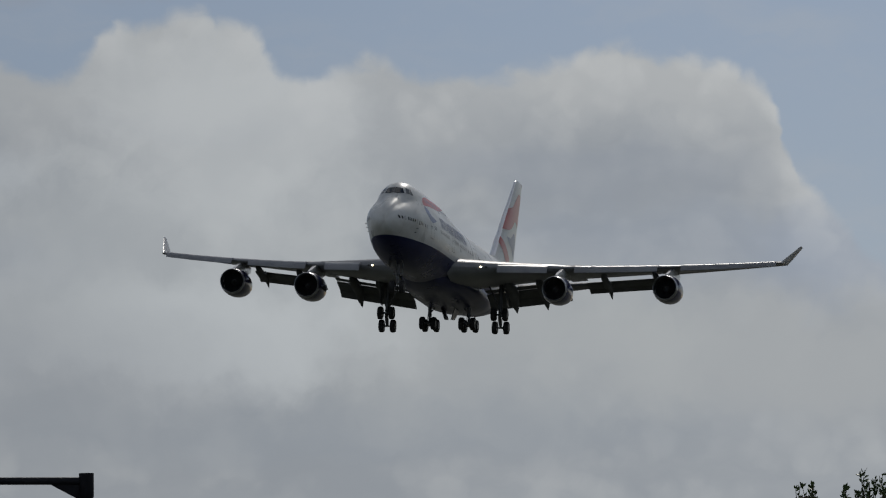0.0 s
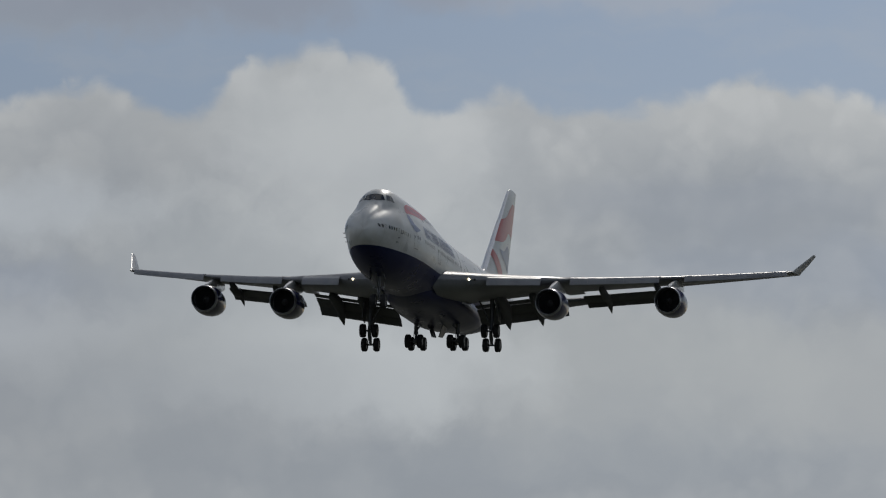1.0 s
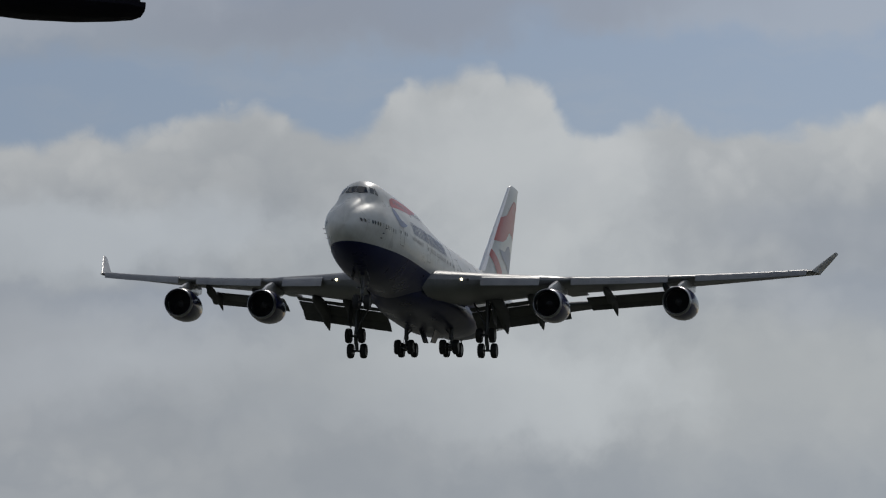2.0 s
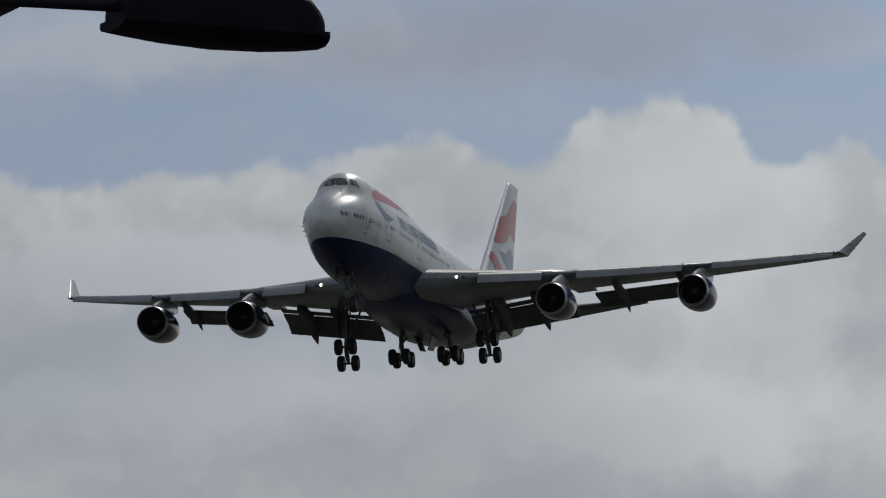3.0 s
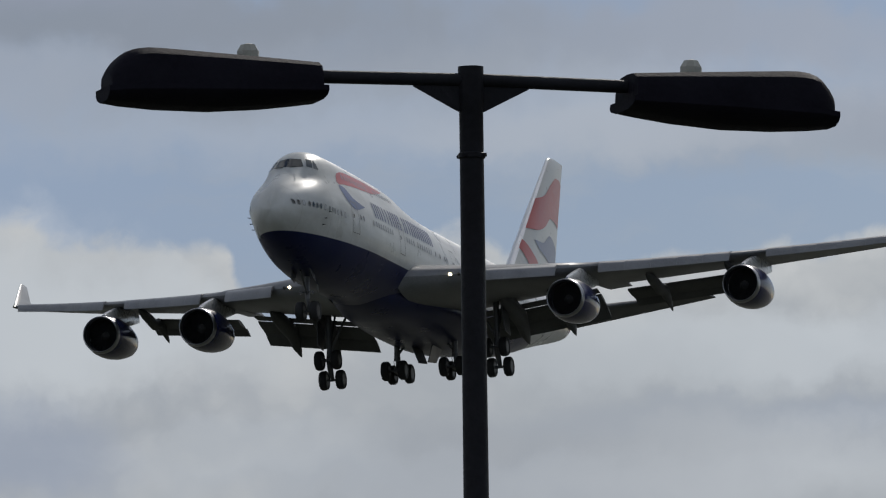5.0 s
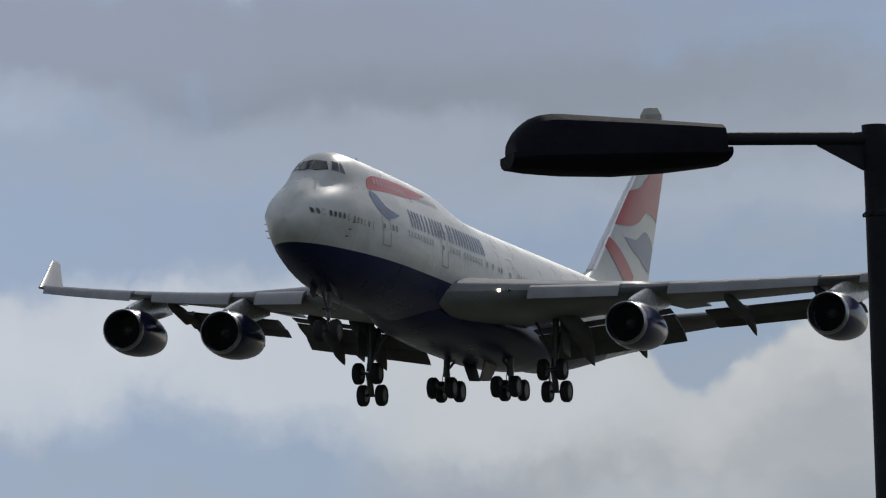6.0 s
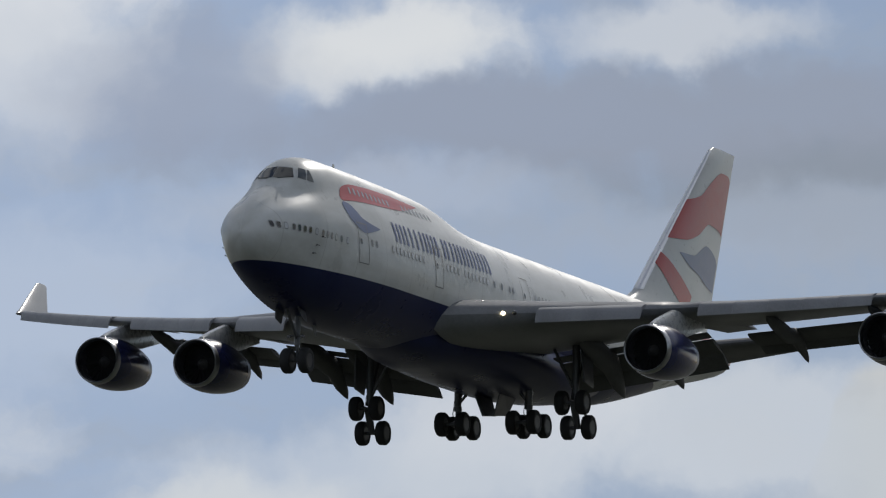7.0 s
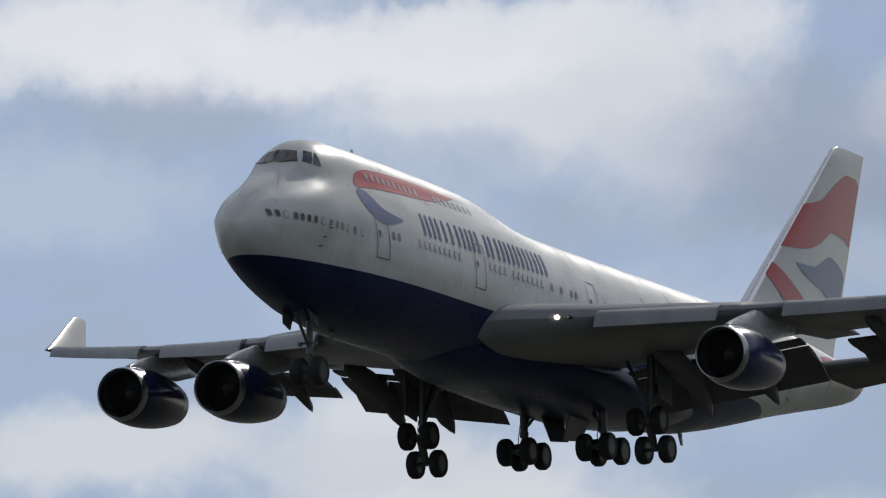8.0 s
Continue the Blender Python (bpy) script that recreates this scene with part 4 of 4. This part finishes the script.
M_DIM = worn("grey_window_glass", (0.17, 0.175, 0.185), 0.12)
M_PANE = worn("pale_window_shade", (0.55, 0.56, 0.58), 0.15)
WIN_Z = 0.69
DOORS = (8.15, 17.7, 30.0, 41.5, 55.0)
FORE_WINDOWS = ((1.05, 0), (1.4, 0), (1.78, 2), (2.25, 0), (2.6, 0), (2.98, 0), (3.37, 0), (3.85, 2), (4.4, 1), (4.85, 1), (5.33, 1), (5.8, 2), (6.35, 1), (6.95, 2))
for sd in (-1, 1):
    for d in DOORS:
        ring_on_hull(d, d + 1.1, -0.4, 1.62, sd)
        cabin_window(d + 0.3, WIN_Z, sd, 0.2, 0.3)
    for s, shade in FORE_WINDOWS[3 if sd > 0 else 0:]:
        cabin_window(s, 0.66 - 0.02 * s, sd, 0.25, 0.36, (None, M_DIM, M_PANE)[shade])
    for s0, n, shade in ((9.65, 2, 0), (12.1, 9, 1), (19.4, 4, 1), (21.85, 7, 1), (25.9, 1, 0), (26.95, 1, 0), (28.1, 2, 0), (31.9, 16, 1), (43.2, 20, 1)):
        for k in range(n):
            cabin_window(s0 + 0.508 * k, WIN_Z + 0.05, sd, 0.25, 0.37, M_PANE if shade else M_DIM)
    for s0, n in ((8.8, 10), (15.6, 4), (17.7, 4)):
        for k in range(n):
            cabin_window(s0 + 0.54 * k, 3.24, sd, 0.22, 0.36, M_PANE)
    # ribbon emblem as two plain strokes
    piece("painted_emblem", patch(curve([(7.4, 2.66), (7.6, 2.58), (8.1, 2.66), (14, 2.99), (15, 3.06), (18.1, 3.6)]), curve([(7.4, 2.8), (7.6, 3.1), (7.95, 3.33), (9.3, 3.6), (14, 3.74), (18.1, 3.64)]), 7.4, 18.1, sd, 34, 6, 0.015), M_RED, fuselage, "red ribbon stroke")
    piece("painted_emblem", patch(curve([(7.28, 2.2), (7.5, 1.85), (7.96, 1.51), (9.04, 1.16), (9.75, 1.27), (10.9, 1.55)]), curve([(7.28, 2.4), (7.5, 2.55), (8.04, 2.5), (9.22, 1.86), (10.9, 1.58)]), 7.28, 10.9, sd, 26, 5, 0.015), M_BLUE, fuselage, "slate blue ribbon stroke")
    # airline title as plain upright bars, one or two to a letter's place
    at = 12.68
    for word in ((2, 2, 1, 1, 1, 2, 2), (2, 1, 2, 2, 2, 2, 2)):
        for bars in word:
            wide = 0.88 if bars == 2 else 0.56
            for k in range(bars):
                s0 = at + (0.17 if bars == 1 else 0.03 + 0.5 * k)
                piece("painted_title_bar", skin_quad([(s0, 1.18), (s0 + 0.2, 1.18), (s0 + 0.2, 2.18), (s0, 2.18)], sd, 1, 5), M_TITLE, fuselage, "dark blue title bar")
            at += wide + 0.13
        at += 0.42

piece("antenna", slab([(11.6, 0, 4.6), (12.0, 0, 4.6), (12.0, 0, 5.0), (11.85, 0, 5.05)], 0.05), M_WHITE, fuselage, "small blade antenna")
for sx in (9.5, 47.5):
    piece("antenna", slab([(sx, 0, BOT(sx) + 0.05), (sx + 0.45, 0, BOT(sx) + 0.05), (sx + 0.55, 0, BOT(sx) - 0.5), (sx + 0.35, 0, BOT(sx) - 0.5)], 0.05), M_SEAM, fuselage, "dark blade antenna under the belly")

for s, z in ((4.05, -0.05), (3.95, -0.45), (4.35, 0.38)):
    for sd in (-1, 1):
        a = on_hull(s, z, sd, 0.0)
        piece("air_probe", join(tube(a, (a[0] + 0.02, a[1] + sd * 0.14, a[2]), 0.035, 0.025, 8), tube((a[0] + 0.1, a[1] + sd * 0.14, a[2]), (a[0] - 0.2, a[1] + sd * 0.14, a[2]), 0.03, 0.015, 8)), M_SEAM, fuselage, "small dark air data probe")
for sd in (-1, 1):
    piece("wiper", tube((3.98, sd * 0.25, 3.3), (4.25, sd * 0.95, 3.36), 0.025, 0.015, 6), M_NEARBLACK, fuselage, "dark windscreen wiper")

# ---- street lamps ----
def lamp_head():
    """A moulded lantern reaching outwards along local x from its back end at x = 0."""
    L, rings = 0.8, []
    for u in (0, 0.012, 0.05, 0.12, 0.25, 0.4, 0.55, 0.7, 0.76, 0.82, 0.87, 0.91, 0.94, 0.965, 0.985, 1.0):
        x = u * L
        top = 0.068 + 0.05 * u / 0.75 - (0 if u < 0.72 else 0.105 * ((u - 0.72) / 0.28) ** 4)
        w = 0.13 + 0.035 * math.sin(math.pi * min(1, 0.2 + u * 0.7))
        w *= 1 if u < 0.9 else 1 - 0.35 * ((u - 0.9) / 0.1) ** 2
        rings.append([(x, w * c, top * h - 0.035 * (1 - h)) for c, h in ((-1, 0), (-0.97, 0.45), (-0.85, 0.78), (-0.55, 0.96), (0, 1), (0.55, 0.96), (0.85, 0.78), (0.97, 0.45), (1, 0))])
    return loft(rings)


def lamp_bowl():
    L, rings = 0.8, []
    for u in (-0.02, 0.0, 0.08, 0.25, 0.5, 0.75, 0.92, 1.005, 1.02):
        x = u * L
        low = -0.062 - 0.045 * math.sin(math.pi * min(1, max(0, 0.1 + u * 0.75)))
        w = 0.14 + 0.036 * math.sin(math.pi * min(1, max(0, 0.2 + u * 0.7)))
        w *= 1 if u < 0.95 else 0.72
        rings.append([(x, w * c, z) for c, z in ((-1, -0.03), (-1.02, -0.05), (-0.9, (low - 0.05) / 2), (-0.5, low), (0.5, low), (0.9, (low - 0.05) / 2), (1.02, -0.05), (1, -0.03))])
    return loft(rings)


def build_lamp(x, y, top, turn, arms, label):
    """arms: (direction -1 or 1, tilt of the lantern, droop of the arm)."""
    lamp = tagged(new("street_lamp"), label, "street lamp", "street lamps")
    lamp.matrix_basis = pose(x, y, 0, 0, 0, turn)
    r = 0.0455
    column = lathe([(0, 0.085), (0.9, 0.085), (0.95, 0.06), (1.3, 0.055), (top - 0.35, r), (top - 0.345, r + 0.006), (top - 0.33, r + 0.006), (top - 0.325, r), (top - 0.16, r), (top - 0.155, r + 0.003), (top, r + 0.003)], 28)
    piece("column", moved(column, pose(0, 0, 0, 0, -90)), M_POLE, lamp, "dark round steel column")
    for k in range(4):
        a = math.pi / 4 + k * math.pi / 2
        piece("bolt", tube((r * 0.9 * math.cos(a), r * 0.9 * math.sin(a), top - 0.337), ((r + 0.016) * math.cos(a), (r + 0.016) * math.sin(a), top - 0.337), 0.008, None, 8), M_POLE, lamp)
    for dr, tilt, droop in arms:
        arm_z = top - 0.05
        back = 0.612
        lift = -dr * math.tan(radians(droop))
        piece("arm", tube((dr * r * 0.8, 0, arm_z), (dr * (back + 0.06), 0, arm_z + dr * lift * back), 0.025), M_POLE, lamp, "horizontal steel arm")
        gus = [(dr * (r - 0.004), 0, arm_z - 0.01), (dr * 0.225, 0, arm_z - 0.02 + dr * lift * 0.22), (dr * 0.225, 0, arm_z - 0.028 + dr * lift * 0.22), (dr * (r - 0.004), 0, arm_z - 0.125)]
        piece("gusset", slab(gus, 0.012), M_POLE, lamp, "triangular steel gusset plate", flat=True)
        at = pose(dr * back, 0, arm_z - 0.02 + dr * lift * back) @ pose(0, 0, 0, 0, -tilt, 0) if dr > 0 else pose(dr * back, 0, arm_z - 0.02 + dr * lift * back, 0, 0, 180) @ pose(0, 0, 0, 0, -tilt, 0)
        head = piece("lantern", moved(lamp_head(), at), M_HEAD, lamp, "black moulded lantern housing")
        piece("bowl", moved(lamp_bowl(), at), M_HEAD, head, "dark lower bowl with a rim")
        cell = lathe([(0.07, 0.045), (0.1, 0.046), (0.104, 0.04)], 8)
        base = moved(cell, at @ pose(0.252, 0, -0.012) @ pose(0, 0, 0, 0, -90))
        piece("sensor_base", base, M_HEAD, head, "dark sensor socket")
        cap = lathe([(0.1, 0.043), (0.125, 0.043), (0.15, 0.028), (0.156, 0.0)], 8)
        piece("light_sensor", moved(cap, at @ pose(0.252, 0, -0.012) @ pose(0, 0, 0, 0, -90)), M_CELL, head, "frosted faceted light sensor", flat=True)
    return lamp


LAMP_D = 38.0
build_lamp(0, LAMP_D, EYE_HEIGHT + LAMP_D * math.tan(radians(7.171)), 16, ((1, -2.7, 1.3), (-1, -0.8, 0.0)), "dark steel street lamp with two black lanterns")
D2 = 66.0
build_lamp(math.sin(radians(3.395)) * D2, math.cos(radians(3.395)) * D2, EYE_HEIGHT + D2 * math.tan(radians(3.899)), 0, ((-1, -2.5, 0.0),), "dark steel street lamp with a single lantern")


# ---- tree ----
def build_tree(x, y, top):
    rnd = random.Random(5)
    tree = tagged(new("tree"), "broadleaf tree with loose leafy top shoots", "tree")
    tree.matrix_basis = pose(x, y, 0)
    limbs = [pipe([(0, 0, 0), (0.1, 0.05, 2.0), (0.0, 0.1, 4.5), (0.1, 0, 7.0), (0.0, 0.0, top - 1.4)], [0.28, 0.22, 0.16, 0.1, 0.04], 10)]
    tips = []
    for k in range(60):
        h = 2.6 + (top - 3.2) * (k / 60)
        a, reach = k * 2.4, (1.2 + 1.9 * math.sin(math.pi * min(1, (h - 1.5) / (top - 1.2)))) * rnd.uniform(0.75, 1.1)
        rise = rnd.uniform(0.6, 1.6)
        e = (reach * math.cos(a), reach * math.sin(a), min(top - 0.5, h + rise))
        limbs.append(pipe([(0.05, 0.05, h), (e[0] * 0.5, e[1] * 0.5, h + rise * 0.35), e], [0.07, 0.045, 0.015], 6))
        tips.append(((0.05, 0.05, h), e))
    shoots, leaves = [], ([], [])

    def leaf(p, d):
        n = len(leaves[0])
        s = rnd.uniform(0.05, 0.085)
        d = d.normalized()
        w = d.cross(Vector((rnd.uniform(-1, 1), rnd.uniform(-1, 1), rnd.uniform(-1, 1)))).normalized() * s * 0.27
        c = d.cross(w).normalized() * s * 0.1
        leaves[0].extend([tuple(p), tuple(p + d * s * 0.5 + w + c), tuple(p + d * s), tuple(p + d * s * 0.5 - w + c)])
        leaves[1].append((n, n + 1, n + 2, n + 3))

    def sprig(a, b, count):
        a, b = Vector(a), Vector(b)
        shoots.append(pipe([tuple(a), tuple((a + b) / 2 + Vector((rnd.uniform(-.03, .03), rnd.uniform(-.03, .03), 0))), tuple(b)], [0.008, 0.006, 0.003], 4))
        for _ in range(count):
            u = rnd.uniform(0.1, 1.0)
            leaf(a + (b - a) * u, (b - a).normalized() * 0.7 + Vector((rnd.uniform(-1, 1), rnd.uniform(-1, 1), rnd.uniform(-0.6, 0.9))))

    for a, e in tips:
        a, e = Vector(a), Vector(e)
        for _ in range(26):
            u = rnd.uniform(0.35, 1.0)
            p = a + (e - a) * u
            q = p + Vector((rnd.uniform(-0.5, 0.5), rnd.uniform(-0.5, 0.5), rnd.uniform(-0.1, 0.6)))
            q.z = min(q.z, top - 0.42 - rnd.uniform(0, 0.1))
            sprig(p, q, 16)
    for dx, h in ((-0.77, -0.16), (-0.68, -0.26), (-0.62, -0.14), (-0.23, -0.19), (-0.12, -0.24), (-0.03, 0.0), (0.03, -0.1), (0.1, -0.08), (0.21, -0.02), (0.3, -0.1), (0.45, 0.05), (0.6, 0.0)):
        for _ in range(3):
            p = (dx + rnd.uniform(-0.08, 0.08), rnd.uniform(-0.3, 0.3), top - 0.6)
            sprig(p, (dx + rnd.uniform(-0.03, 0.03), p[1], top + h - 0.03), 20)
    piece("trunk", join(*limbs), M_BARK, tree, "brown trunk and limbs")
    piece("twigs", join(*shoots), M_BARK, tree, "thin leafy shoots")
    tagged(piece("crown", leaves, M_LEAF, tree, "loose crown of small green leaves", flat=True), kind="stuff")


TD = 120.0
build_tree(math.sin(radians(7.787)) * TD, math.cos(radians(7.787)) * TD, EYE_HEIGHT + TD * math.tan(radians(3.88)))

# ---- what moves ----
# seconds, place of the wing box, heading, pitch, bank
FLIGHT_ROWS = [
    (0, 92.71, 977.97, 88.68, -15.96, 2.79, -2.22),
    (0.5, 82.97, 946.29, 86.76, -15.84, 2.84, -1.87),
    (1, 73.08, 912.59, 84.71, -15.60, 2.92, -1.78),
    (1.5, 63.34, 880.47, 82.72, -15.49, 3.03, -1.90),
    (3, 34.61, 779.06, 76.49, -15.16, 3.29, 1.61),
    (3.5, 24.90, 746.42, 74.63, -15.38, 3.24, 3.67),
    (4, 15.28, 713.24, 72.78, -15.45, 3.04, 4.62),
    (4.5, 5.40, 679.65, 70.98, -15.52, 2.82, 3.78),
    (5, -4.39, 647.93, 69.50, -15.52, 2.43, 2.16),
    (6.5, -34.31, 545.58, 64.28, -15.63, 1.66, -3.47),
    (7, -44.04, 510.88, 62.31, -15.69, 1.75, -3.42),
    (7.5, -53.83, 478.40, 60.13, -15.46, 2.11, -2.65),
    (8, -63.44, 446.28, 58.31, -15.44, 2.48, -2.28),
]


def motions():
    walk(airliner, [(t, pose(x, y, z, -bank, pitch, 90 + head) @ pose(-30, 0, 0)) for t, x, y, z, head, pitch, bank in FLIGHT_ROWS])


motions()
